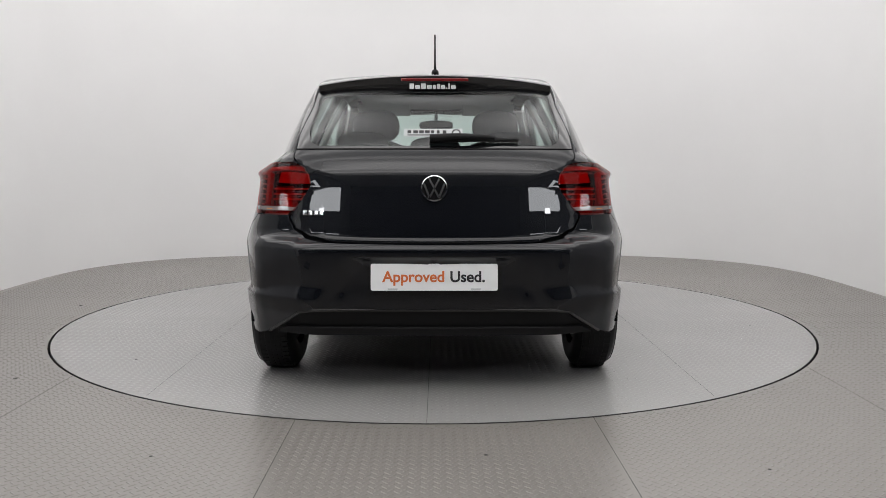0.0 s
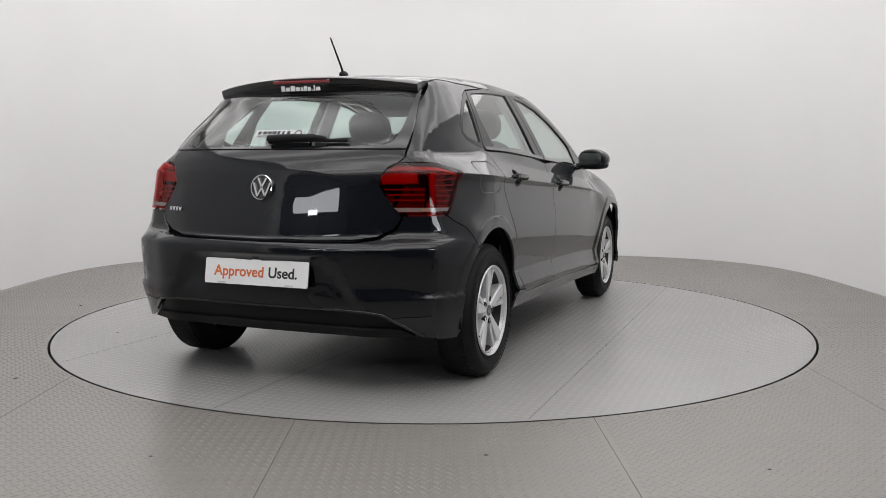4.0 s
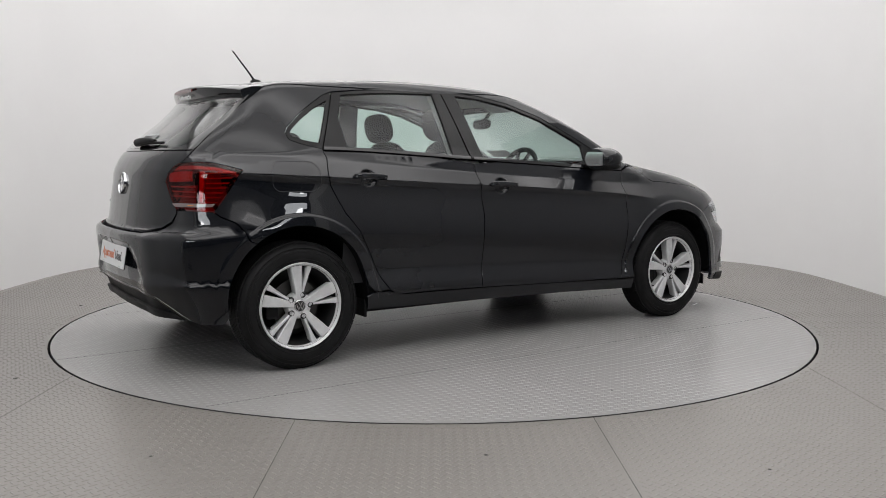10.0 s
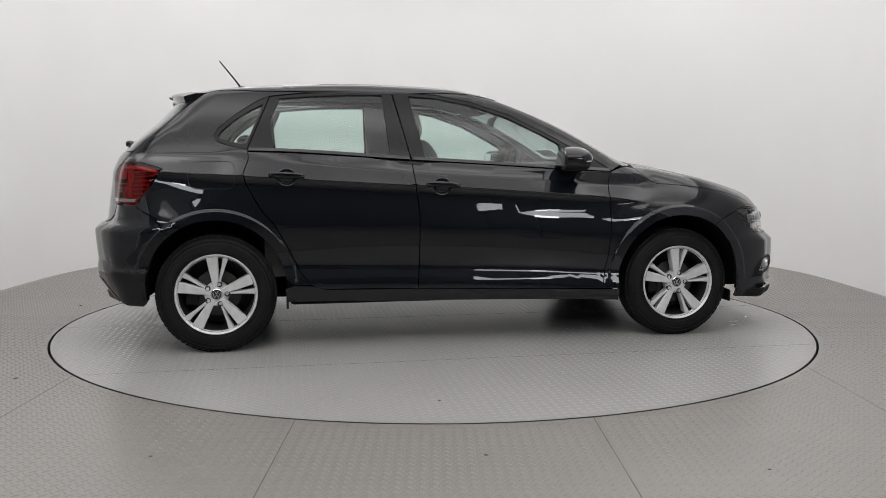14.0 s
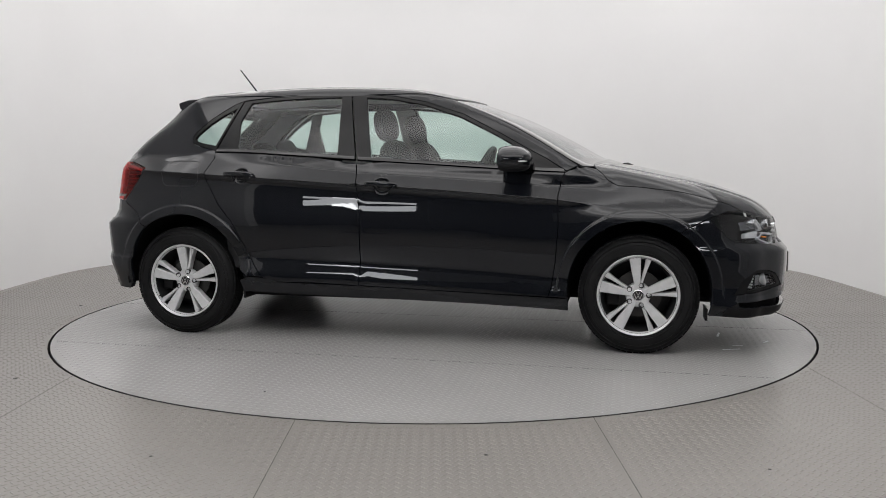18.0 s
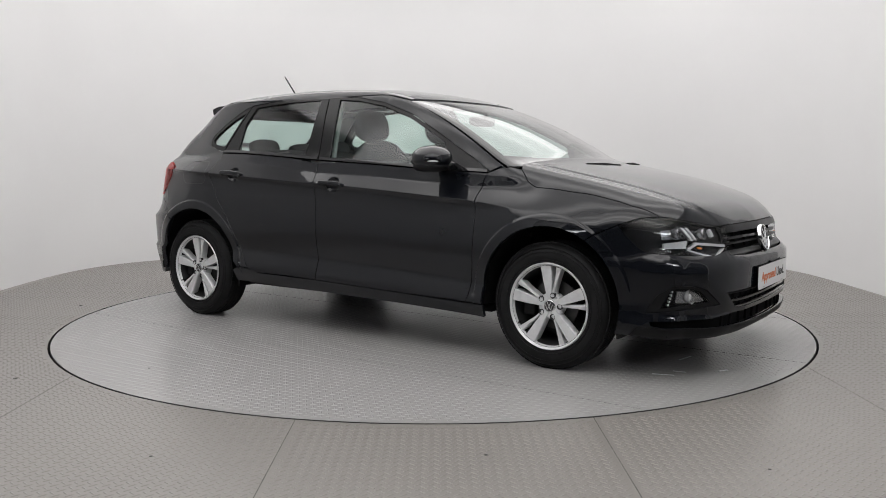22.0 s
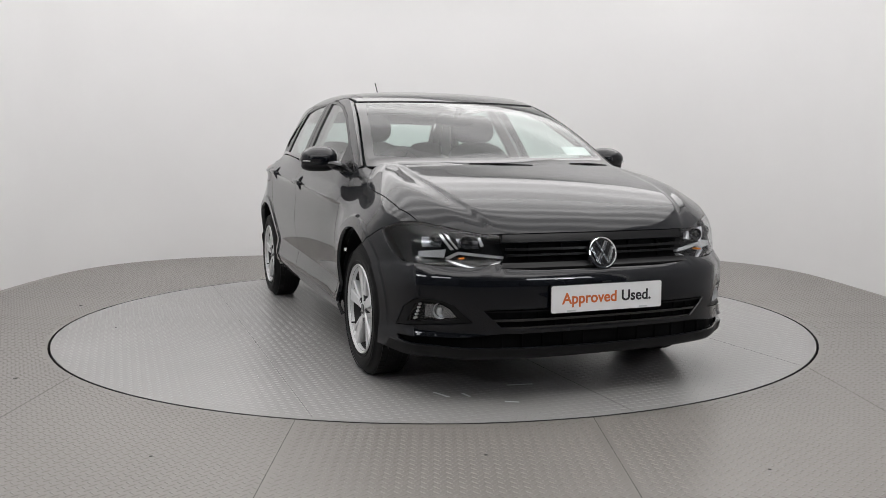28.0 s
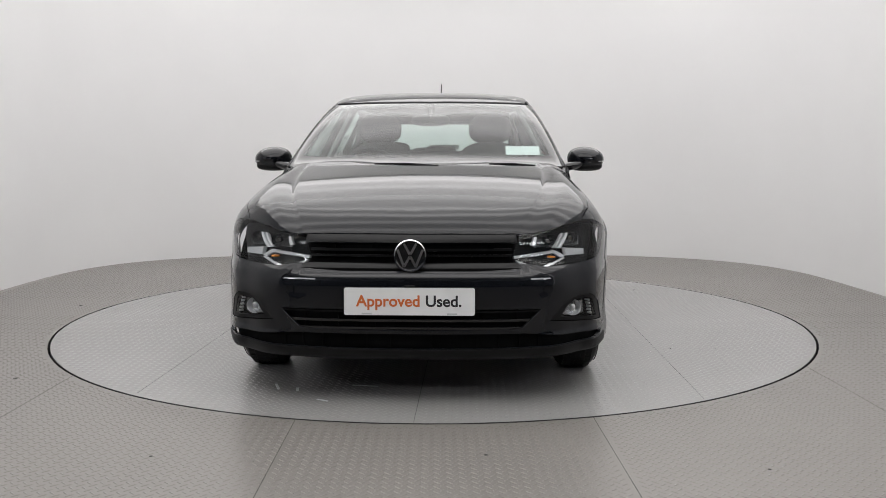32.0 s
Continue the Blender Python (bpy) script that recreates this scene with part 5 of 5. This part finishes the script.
def plates():
    for nm, m, holder in (("rear_plate", pose(-1.967, 0.0, 0.523) @ Euler((radians(90), 0, radians(-90))).to_matrix().to_4x4() @ pose(0, 0, 0, -9, 0, 0), 1),
                          ("front_plate", pose(2.083, 0.0, 0.441) @ Euler((radians(90), 0, radians(90))).to_matrix().to_4x4() @ pose(0, 0, 0, 0, 0, 0), 1)):
        bm = bm_prism(rrect(-0.262, 0.262, -0.057, 0.057, 0.008), 0.004, m @ pose(0, 0, -0.006))
        plate = part(nm, bm_prism(rrect(-0.26, 0.26, -0.055, 0.055, 0.008), 0.004, m @ pose(0, 0, -0.002)), WHITE_PLATE, CAR, "white plate with orange and black words")
        part("plate_holder", bm, BLACK_MATT, CAR)
        text_ob("orange_words", "Approved", 0.063, ORANGE, m @ pose(-0.084, 0.0, 0.0024), plate, 0.0004, "orange word Approved", 0.0014)
        text_ob("black_words", "Used.", 0.063, INK, m @ pose(0.136, 0.0, 0.0024), plate, 0.0004, "black word Used.", 0.0014)
        for x in (-0.17, 0.17):
            bm = bm_box(x - 0.02, x + 0.02, -0.052, -0.046, 0.002, 0.0027, m)
            part("small_print", bm, SILVER_PRINT, plate)
        bm = bm_box(-0.02, 0.02, 0.052, 0.064, -0.012, -0.002, m)
        part("plate_clip", bm, BLACK_MATT, CAR)


def badges():
    for nm, m, r in (("rear_badge", pose(-1.902, 0, 0.883) @ Euler((radians(90), 0, radians(-90))).to_matrix().to_4x4() @ pose(0, 0, 0, -10, 0, 0), 0.056),
                     ("front_badge", pose(2.030, 0, 0.618) @ Euler((radians(90), 0, radians(90))).to_matrix().to_4x4() @ pose(0, 0, 0, -14, 0, 0), 0.067)):
        bm = bm_lathe([(r * 0.86, -0.01), (r * 0.86, 0.007), (r * 0.9, 0.011), (r * 0.97, 0.010), (r, 0.004), (r, -0.012)], m, 48)
        b = part(nm, bm, CHROME, CAR, "round chrome emblem", smooth=True)
        bm = bm_cyl(r * 0.87, 0.006, m @ pose(0, 0, 0.0), 48)
        part("badge_disc", bm, BLACK_GLOSS, b)
        emblem_bars(b, r * 0.88, m @ pose(0, 0, 0.003), 0.006, CHROME)
    # model name as plain bars
    m = pose(-1.856, 0.505, 0.780) @ Euler((radians(90), 0, radians(-90))).to_matrix().to_4x4() @ pose(0, 0, 0, -7, -19, 0)
    for k in range(4):
        bm = bm_box(-0.05 + 0.026 * k, -0.05 + 0.026 * k + 0.020, -0.009, 0.009, -0.004, 0.003, m)
        part("name_bar", bm, CHROME, CAR, "small chrome lettering bar", bevel=0.002)


def mirrors():
    base = pose(0.612, -0.876, 1.010, 0, 0, -9)
    cap = part("mirror_housing", blob(0.104, 0.098, 0.066, base, 2.4, 32), PAINT, CAR, "dark grey door mirror housing", smooth=True)
    for v in cap.data.vertices:
        loc = base.inverted() @ v.co
        if loc.x < 0:
            loc.x = max(loc.x, -0.058)
        loc.z = loc.z * (1 - 0.16 * min(max(-loc.y / 0.098, 0), 1) ** 2) * (1 - 0.22 * min(max(loc.x / 0.104, 0), 1) ** 2) + 0.03 * loc.y
        v.co = base @ loc
    low = part("mirror_foot", blob(0.055, 0.075, 0.024, pose(0.665, -0.795, 0.972, -14, 0, 0), 2.5), BLACK_GLOSS, CAR, smooth=True)
    tri = part("mirror_glass", bm_prism(rrect(-0.082, 0.082, -0.04, 0.04, 0.03), 0.004, base @ pose(-0.0625, 0, 0, 0, 0, 7) @ pose(0, 0, 0, 90, 0, -90)), CHROME, CAR, "mirror glass")
    sig = part("mirror_indicator", blob(0.058, 0.045, 0.006, base @ pose(0.036, -0.042, -0.014), 3.0), LENS_WHITE, CAR, "thin pale indicator strip", smooth=True)
    bot = part("mirror_underside", blob(0.090, 0.090, 0.030, base @ pose(-0.002, 0.0, -0.038), 2.7, 24), BLACK_MATT, CAR, smooth=True)
    for v in bot.data.vertices:
        loc = base.inverted() @ v.co
        if loc.x < -0.056:
            loc.x = -0.056
        v.co = base @ loc
    for ob in (cap, low, tri, sig, bot):
        flip_y(ob, ob.name.split(".")[0])


def handles():
    for x, z in HANDLES:
        n = spot(x + 0.1, z)[1]
        p = (spot(x - 0.08, z)[0] + spot(x + 0.08, z)[0]) / 2
        m = Matrix.Translation(p + n * 0.020) @ pose(0, 0, 0, 0, 2.8, 0)
        bar = part("door_handle", blob(0.092, 0.011, 0.014, m, 3.4, 24), PAINT, CAR, "dark grey pull handle", smooth=True)
        flip_y(bar, "door_handle")
        for dx in (-0.078, 0.078):
            foot = part("handle_foot", blob(0.014, 0.022, 0.011, Matrix.Translation(p + n * 0.006) @ pose(dx, 0, -dx * 0.05), 3.0, 12), PAINT, CAR, smooth=True)
            flip_y(foot, "handle_foot")


def trims():
    # fuel flap joint
    o = rrect(-1.432, -1.185, 0.852, 0.996, 0.045, 6)
    for lo, hi in ((o, shrink(o, 0.0035)),):
        panel("fuel_flap_joint", lo, INK, CAR, sp=0.02, holes=[hi], lift=0.0016, depth=0, gap=0, fine=0.012, label="dark joint round the fuel flap")
    # belt strips under the windows
    for a, b in (((-1.12, -0.275)), ((-0.255, 0.87))):
        xs = np.linspace(a, b, 12)
        strip = [(x, float(belt(x)) + 0.018) for x in xs] + [(x, float(belt(x)) + 0.003) for x in xs[::-1]]
        panel("belt_strip", strip, BLACK_GLOSS, CAR, sp=0.04, lift=0.006, both="mirror", depth=0.008, gap=0, label="black rubber strip under the window")
    # black lower sill edge and mud flaps
    bm = bm_prism([(0, 0), (0.012, 0), (0.012, 0.07), (0, 0.09)], 0.14, pose(-0.94, -0.80, 0.215, 90, 0, 0) @ pose(0, 0, -0.14))
    f = part("mud_flap", bm, BLACK_MATT, CAR, "small black mud flap")
    flip_y(f, "mud_flap")
    bm = bm_prism([(0, 0), (0.012, 0), (0.012, 0.06), (0, 0.07)], 0.12, pose(1.60, -0.80, 0.185, 90, 0, 0) @ pose(0, 0, -0.12))
    f = part("air_deflector", bm, BLACK_MATT, CAR, "small black air deflector")
    flip_y(f, "air_deflector")


def spoiler():
    ys = np.linspace(-0.53, 0.53, 31)
    secs = []
    for y in ys:
        t = abs(y) / 0.53
        xf = -1.418 + 0.08 * t ** 2
        zf = float(above(np.array([[xf, y]]))[0, 2])
        xt, zt = -1.578 + 0.115 * t ** 2.2, 1.378 - 0.034 * t ** 2.2
        secs.append([(xf, y, zf), ((xf + xt) / 2, y, (zf + zt) / 2 + 0.006), (xt + 0.012, y, zt + 0.001), (xt, y, zt - 0.006), (xt + 0.008, y, zt - 0.034), (xt + 0.03, y, zt - 0.066 + 0.018 * t ** 3), (xf - 0.05 + 0.02 * t, y, 1.305 - 0.008 * t)])
    ver = [p for s in secs for p in s]
    for nm, a, b, m, lab in (("spoiler", 0, 3, PAINT, "dark grey roof spoiler"), ("spoiler_face", 3, 6, BLACK_GLOSS, "gloss black spoiler rear face")):
        fac = []
        for i in range(30):
            for j in range(a, b):
                fac.append((7 * i + j, 7 * i + j + 1, 7 * i + 8 + j, 7 * i + 7 + j))
        if nm == "spoiler":
            fac += [tuple(range(7)), tuple(range(210, 217))[::-1]]
        ob = mesh_ob(nm, ver, fac, m, CAR, lab, smooth=True)
        ob.data.set_sharp_from_angle(angle=radians(40))
    bm = bm_box(-0.15, 0.15, -0.007, 0.007, 0, 0.006, pose(-1.578, 0, 1.356) @ Euler((radians(90), 0, radians(-90))).to_matrix().to_4x4())
    part("high_brake_lamp", bm, DARK_RED, CAR, "dark red high brake lamp", bevel=0.003)
    m = pose(-1.569, 0.0, 1.329) @ Euler((radians(90), 0, radians(-90))).to_matrix().to_4x4() @ pose(0, 0, 0, 12, 0, 0)
    x = -0.112
    for w, h in ((0.02, 0.024), (0.022, 0.017), (0.022, 0.024), (0.022, 0.017), (0.014, 0.017), (0.014, 0.022), (0.017, 0.017), (0.006, 0.006), (0.007, 0.024), (0.022, 0.017)):
        bm = bm_box(x, x + w, -0.012, -0.012 + h, 0.002, 0.0035, m)
        part("dealer_bar", bm, WHITE_PRINT, CAR, "small white lettering bar on the spoiler")
        x += w + 0.0045


def wipers_and_aerial():
    base = Vector(above(np.array([[-1.18, 0.0]]))[0])
    part("aerial_base", blob(0.034, 0.018, 0.02, Matrix.Translation(base + Vector((0, 0, 0.006))), 2.2, 16), BLACK_MATT, CAR, smooth=True)
    part("aerial", bm_tube([base + Vector((-0.006, 0, 0.015)), base + Vector((-0.03, 0, 0.05)), base + Vector((-0.128, 0, 0.172))], 0.0064, 8, taper=0.0036), BLACK_MATT, CAR, "thin black roof aerial", smooth=True)
    # rear wiper
    def q(y, z, d):
        a = around(np.array([(XB - KW * math.atan2(0.63, abs(y)), z)]))
        v = Vector(a[0])
        v.y = -abs(v.y) if y < 0 else abs(v.y)
        n = Vector(slope(a)[0])
        return v + n * d
    bm = bm_tube([q(0.02, 1.075, 0.02), q(-0.10, 1.078, 0.026), q(-0.22, 1.08, 0.022), q(-0.27, 1.08, 0.016)], 0.021, 10, taper=0.010)
    part("rear_wiper_arm", bm, BLACK_MATT, CAR, "black rear wiper arm", smooth=True)
    bm = bm_tube([q(0.02, 1.068, 0.014), q(-0.2, 1.074, 0.014), q(-0.385, 1.075, 0.012)], 0.0075, 8)
    part("rear_wiper_blade", bm, RUBBER, CAR, smooth=True)
    # front wipers
    f = lambda y, z, d: Vector(ahead(np.array([(y, z)]))[0]) + Vector((0.6, 0, 0.8)) * d
    for ya, yb in ((0.08, -0.56), (0.56, 0.10)):
        pts = [f(ya + (yb - ya) * k / 6, 0.978 + 0.004 * math.sin(k / 6 * 3), -0.004) for k in range(7)]
        part("wiper_blade", bm_tube(pts, 0.0042, 8), RUBBER, CAR, smooth=True)
        a = f(ya, 0.974, -0.004)
        part("wiper_arm", bm_tube([a, (a + pts[3]) / 2 + Vector((0, 0, 0.008)), pts[3] + Vector((0, 0, 0.004))], 0.0075, 8, taper=0.004), BLACK_MATT, CAR, "black wiper arm", smooth=True)
    bm = bmesh.new()
    row = [Vector(ahead(np.array([(y, 0.984)]))[0]) for y in np.linspace(-0.66, 0.66, 23)]
    lo = [bm.verts.new(v + Vector((0.05, 0, -0.022))) for v in row]
    hi = [bm.verts.new(v + Vector((0.004, 0, -0.008))) for v in row]
    for i in range(22):
        bm.faces.new((lo[i], lo[i + 1], hi[i + 1], hi[i]))
    part("scuttle_cover", bm, BLACK_MATT, CAR, "black scuttle cover", smooth=True)
    # stickers on the glass
    g = lambda y, z: Vector(ahead(np.array([(y, z)]))[0])
    c = [g(0.42, 1.03), g(0.60, 1.028), g(0.60, 1.075), g(0.42, 1.075)]
    st = mesh_ob("permit_sticker", [v - Vector((0.014, 0, 0)) for v in c] + [v - Vector((0.016, 0, 0)) for v in c], [(0, 1, 2, 3), (7, 6, 5, 4), (0, 4, 5, 1), (2, 6, 7, 3), (1, 5, 6, 2), (3, 7, 4, 0)], WHITE_PRINT, CAR, "white paper permits inside the windscreen")
    m = pose(-1.760, 0.005, 1.116) @ Euler((radians(90), 0, radians(-90))).to_matrix().to_4x4() @ pose(0, 0, 0, -40, 0, 0)
    s = part("glass_sticker", bm_box(-0.125, 0.125, -0.022, 0.022, -0.001, 0.0008, m), SILVER_PRINT, CAR, "pale sticker with dark bars on the rear window")
    for k, w in enumerate((0.016, 0.02, 0.02, 0.02, 0.014, 0.012, 0.016)):
        part("sticker_bar", bm_box(-0.11 + 0.025 * k, -0.11 + 0.025 * k + w, -0.004, 0.013, 0.001, 0.0018, m), INK, s)
    part("sticker_line", bm_box(-0.11, 0.01, -0.016, -0.011, 0.001, 0.0018, m), INK, s)
    part("sticker_ring", bm_lathe([(0.013, 0.001), (0.013, 0.002), (0.019, 0.002), (0.019, 0.001)], m @ pose(0.098, 0, 0), 24), INK, s)


# ---- inside the car ----
def interior():
    def seat(x, y):
        part("seat_cushion", blob(0.26, 0.25, 0.09, pose(x + 0.22, y, 0.55, 0, -6, 0), 3.2), CLOTH, CAR, "dark grey cloth seat", smooth=True)
        part("seat_back", blob(0.09, 0.245, 0.33, pose(x - 0.06, y, 0.80, 0, -17, 0), 3.0, 24), CLOTH, CAR, "dark grey cloth seat back", smooth=True)
        part("headrest", blob(0.055, 0.14, 0.095, pose(x - 0.19, y, 1.205, 0, -12, 0), 2.8), CLOTH, CAR, "dark grey headrest", smooth=True)
        for d in (-0.05, 0.05):
            part("headrest_post", bm_tube([(x - 0.15, y + d, 1.06), (x - 0.18, y + d, 1.16)], 0.006, 8), CHROME, CAR)
    seat(-0.02, -0.36)
    seat(-0.02, 0.36)
    part("rear_seat_cushion", blob(0.27, 0.62, 0.10, pose(-0.72, 0, 0.55), 4.0), CLOTH, CAR, "dark grey cloth rear bench", smooth=True)
    part("rear_seat_back", blob(0.10, 0.62, 0.31, pose(-1.03, 0, 0.77, 0, -20, 0), 4.2, 28), CLOTH, CAR, smooth=True)
    for y in (-0.36, 0.0, 0.36):
        part("rear_headrest", blob(0.045, 0.125, 0.055, pose(-1.15, y, 1.085 if y else 1.06, 0, -14, 0), 2.8), CLOTH, CAR, smooth=True)
    part("parcel_shelf", bm_box(-1.72, -1.16, -0.56, 0.56, 0.965, 0.985), DASH, CAR, bevel=0.008)
    # dashboard
    bm = bm_prism([(0.50, 0.60), (0.47, 0.80), (0.53, 0.905), (0.62, 0.935), (1.05, 0.935), (1.08, 0.62)], 1.32, pose(0, 0.66, 0, 90, 0, 0))
    part("dashboard", bm, DASH, CAR, "dark grey dashboard", bevel=0.03, segs=3, smooth=True)
    part("instrument_hood", blob(0.13, 0.19, 0.05, pose(0.60, -0.36, 0.945), 2.6), DASH, CAR, smooth=True)
    # steering wheel, on the right-hand side
    m = pose(0.36, -0.36, 0.905, 0, -66, 0)
    ring = [m @ Vector((0.178 * math.cos(a), 0.178 * math.sin(a), 0)) for a in (2 * math.pi * k / 40 for k in range(41))]
    sw = part("steering_wheel", bm_tube(ring, 0.0155, 10), DASH, CAR, "black steering wheel", smooth=True)
    part("steering_hub", blob(0.075, 0.085, 0.03, m, 2.6), DASH, sw, smooth=True)
    for a in (0, 180, 250, 290):
        part("steering_spoke", bm_box(0.06, 0.17, -0.016, 0.016, -0.008, 0.006, m @ pose(0, 0, 0, 0, 0, a + 90)), DASH, sw, bevel=0.005)
    part("steering_column", bm_tube([m @ Vector((0, 0, -0.02)), (0.62, -0.36, 0.80)], 0.045, 12), DASH, sw, smooth=True)
    # mirror on the screen
    part("interior_mirror", blob(0.02, 0.115, 0.033, pose(0.36, 0.0, 1.235, 0, 8, -8), 3.0), BLACK_MATT, CAR, "black interior mirror", smooth=True)
    part("mirror_stalk", bm_tube([(0.37, 0, 1.25), (0.42, 0, 1.305)], 0.012, 8), BLACK_MATT, CAR)
    roofl = [(0.28, 0.0), (0.26, -0.3), (0.20, -0.46), (-0.4, -0.50), (-1.1, -0.48), (-1.30, -0.44), (-1.38, 0.0)]
    panel("headlining", roofl, LINING, CAR, "top", sp=0.09, lift=-0.03, both="join", depth=0, label="pale grey headlining")
    for y in (-0.34, 0.34):
        part("sun_visor", bm_box(-0.09, 0.09, -0.17, 0.17, -0.008, 0.008, pose(0.24, y, 1.335, 0, 22, 0)), LINING, CAR, bevel=0.006)
    # door cards, pillars
    for x0, x1 in ((-0.22, 0.78), (-1.05, -0.27)):
        card = [(x0, 0.40), (x1, 0.40)] + [(x, float(belt(x)) + 0.002) for x in np.linspace(x1, x0, 6)]
        panel("door_card", card, DASH, CAR, sp=0.1, lift=-0.065, both="mirror", depth=0, label="dark inner door trim")
    bpil = [(-0.40, 1.38), (-0.27, 1.38), (-0.18, 0.98), (-0.36, 0.98)]
    panel("pillar_trim", bpil, TRIM_GREY, CAR, sp=0.06, lift=-0.045, both="mirror", depth=0.02, label="grey pillar trim")
    apil = [(-0.02, 1.36), (0.09, 1.335), (0.31, 1.262), (0.53, 1.15), (0.60, 1.11)] + [(p[0] - 0.02, p[1] - 0.004, p[2]) for p in PILLAR[3:]]
    panel("front_pillar_trim", apil, TRIM_GREY, CAR, sp=0.05, lift=-0.03, both="mirror", depth=0.0, label="pale grey inner pillar trim")
    cpil = [(-1.02, 1.36), (-1.30, 1.34), (-1.60, -0.60, 1.06), (-1.33, 1.04), (-1.345, 1.17), (-1.15, 1.31)]
    panel("rear_pillar_trim", cpil, TRIM_GREY, CAR, sp=0.06, lift=-0.04, both="mirror", depth=0.01, label="grey rear pillar trim")


PALE_STRIP = mat("pale_lamp_strip", (0.19, 0.135, 0.13), 0.15, 0.0, 0.8)
DARK_CHROME = mat("smoked_chrome", (0.22, 0.225, 0.235), 0.16, 0.9)
TRIM_GREY = mat("grey_pillar_trim", (0.33, 0.33, 0.325), 0.7)
LENS_WHITE = mat("pale_lens", (0.6, 0.6, 0.6), 0.2, 0.0, 0.6)
shell()
rear_lamp()
head_lamp()
grilles()
plates()
badges()
mirrors()
handles()
trims()
spoiler()
wipers_and_aerial()
interior()

FIRST_WHEEL = wheel(FW, -1)
for cx, sd in ((RW, -1), (FW, 1), (RW, 1)):
    copy_thing(FIRST_WHEEL, pose(cx, sd * 0.742, HUB, 90 if sd < 0 else -90, 0, 0))


# ---- parts that belong to larger parts ----
def nest():
    rules = {"door_handle": "door", "handle_foot": "door", "belt_strip": "door", "door_card": "door", "front_window": "door", "front_window_frame": "door",
             "rear_side_window": "door", "rear_side_window_frame": "door", "mirror_foot": "mirror_housing", "mirror_glass": "mirror_housing",
             "mirror_indicator": "mirror_housing", "mirror_underside": "mirror_housing", "reversing_lamp": "tail_lamp_lens", "reversing_bulb": "tail_lamp_lens",
             "projector": "head_lamp_lens", "bulb": "head_lamp_lens", "indicator_bulb": "head_lamp_lens", "running_lamp": "fog_lamp_housing", "fog_bulb": "fog_lamp_housing",
             "quarter_window": "side_panel", "window_divider": "side_panel", "quarter_window_frame": "side_panel", "fuel_flap_joint": "side_panel", "rear_window": "tailgate",
             "rear_window_surround": "tailgate", "name_bar": "tailgate", "rear_wiper_arm": "tailgate", "rear_wiper_blade": "tailgate", "windscreen_surround": "windscreen",
             "spoiler_face": "spoiler", "high_brake_lamp": "spoiler", "dealer_bar": "spoiler", "aerial": "aerial_base", "headrest": "seat_back", "headrest_post": "seat_back",
             "rear_headrest": "rear_seat_back", "instrument_hood": "dashboard", "mirror_stalk": "interior_mirror"}
    heads = (("tail_lamp_", "tail_lamp_lens"), ("head_lamp_", "head_lamp_lens"), ("fog_lamp_", "fog_lamp_housing"), ("grille_", "grille_back"),
             ("lower_grille_", "lower_grille_back"), ("air_slot_", "air_slot_back"))
    kids = [o for o in CAR.children if o.type == "MESH"]
    plain = lambda o: o.name.split(".")[0]
    mid = {o: sum((Vector(c) for c in o.bound_box), Vector()) / 8 for o in kids}
    for o in kids:
        want = rules.get(plain(o), "")
        for h, w in heads:
            if not want and plain(o).startswith(h):
                want = w
        if not want or plain(o) == want or (want == "tailgate" and o.children):
            continue
        opts = [k for k in kids if (plain(k) in ("front_door", "rear_door") if want == "door" else plain(k) == want)]
        if opts:
            o.parent = min(opts, key=lambda k: (mid[k] - mid[o]).length)


nest()


# ---- what moves: the turntable with the car on it ----
def motions():
    rows = [(t * 0.5, pose(0, 0, 0, 0, 0, FIRST + RATE * t * 0.5)) for t in range(65)]
    walk(TABLE, rows)
    walk(CAR, [(t, m @ pose(0, -0.0073, 0.0)) for t, m in rows])


motions()
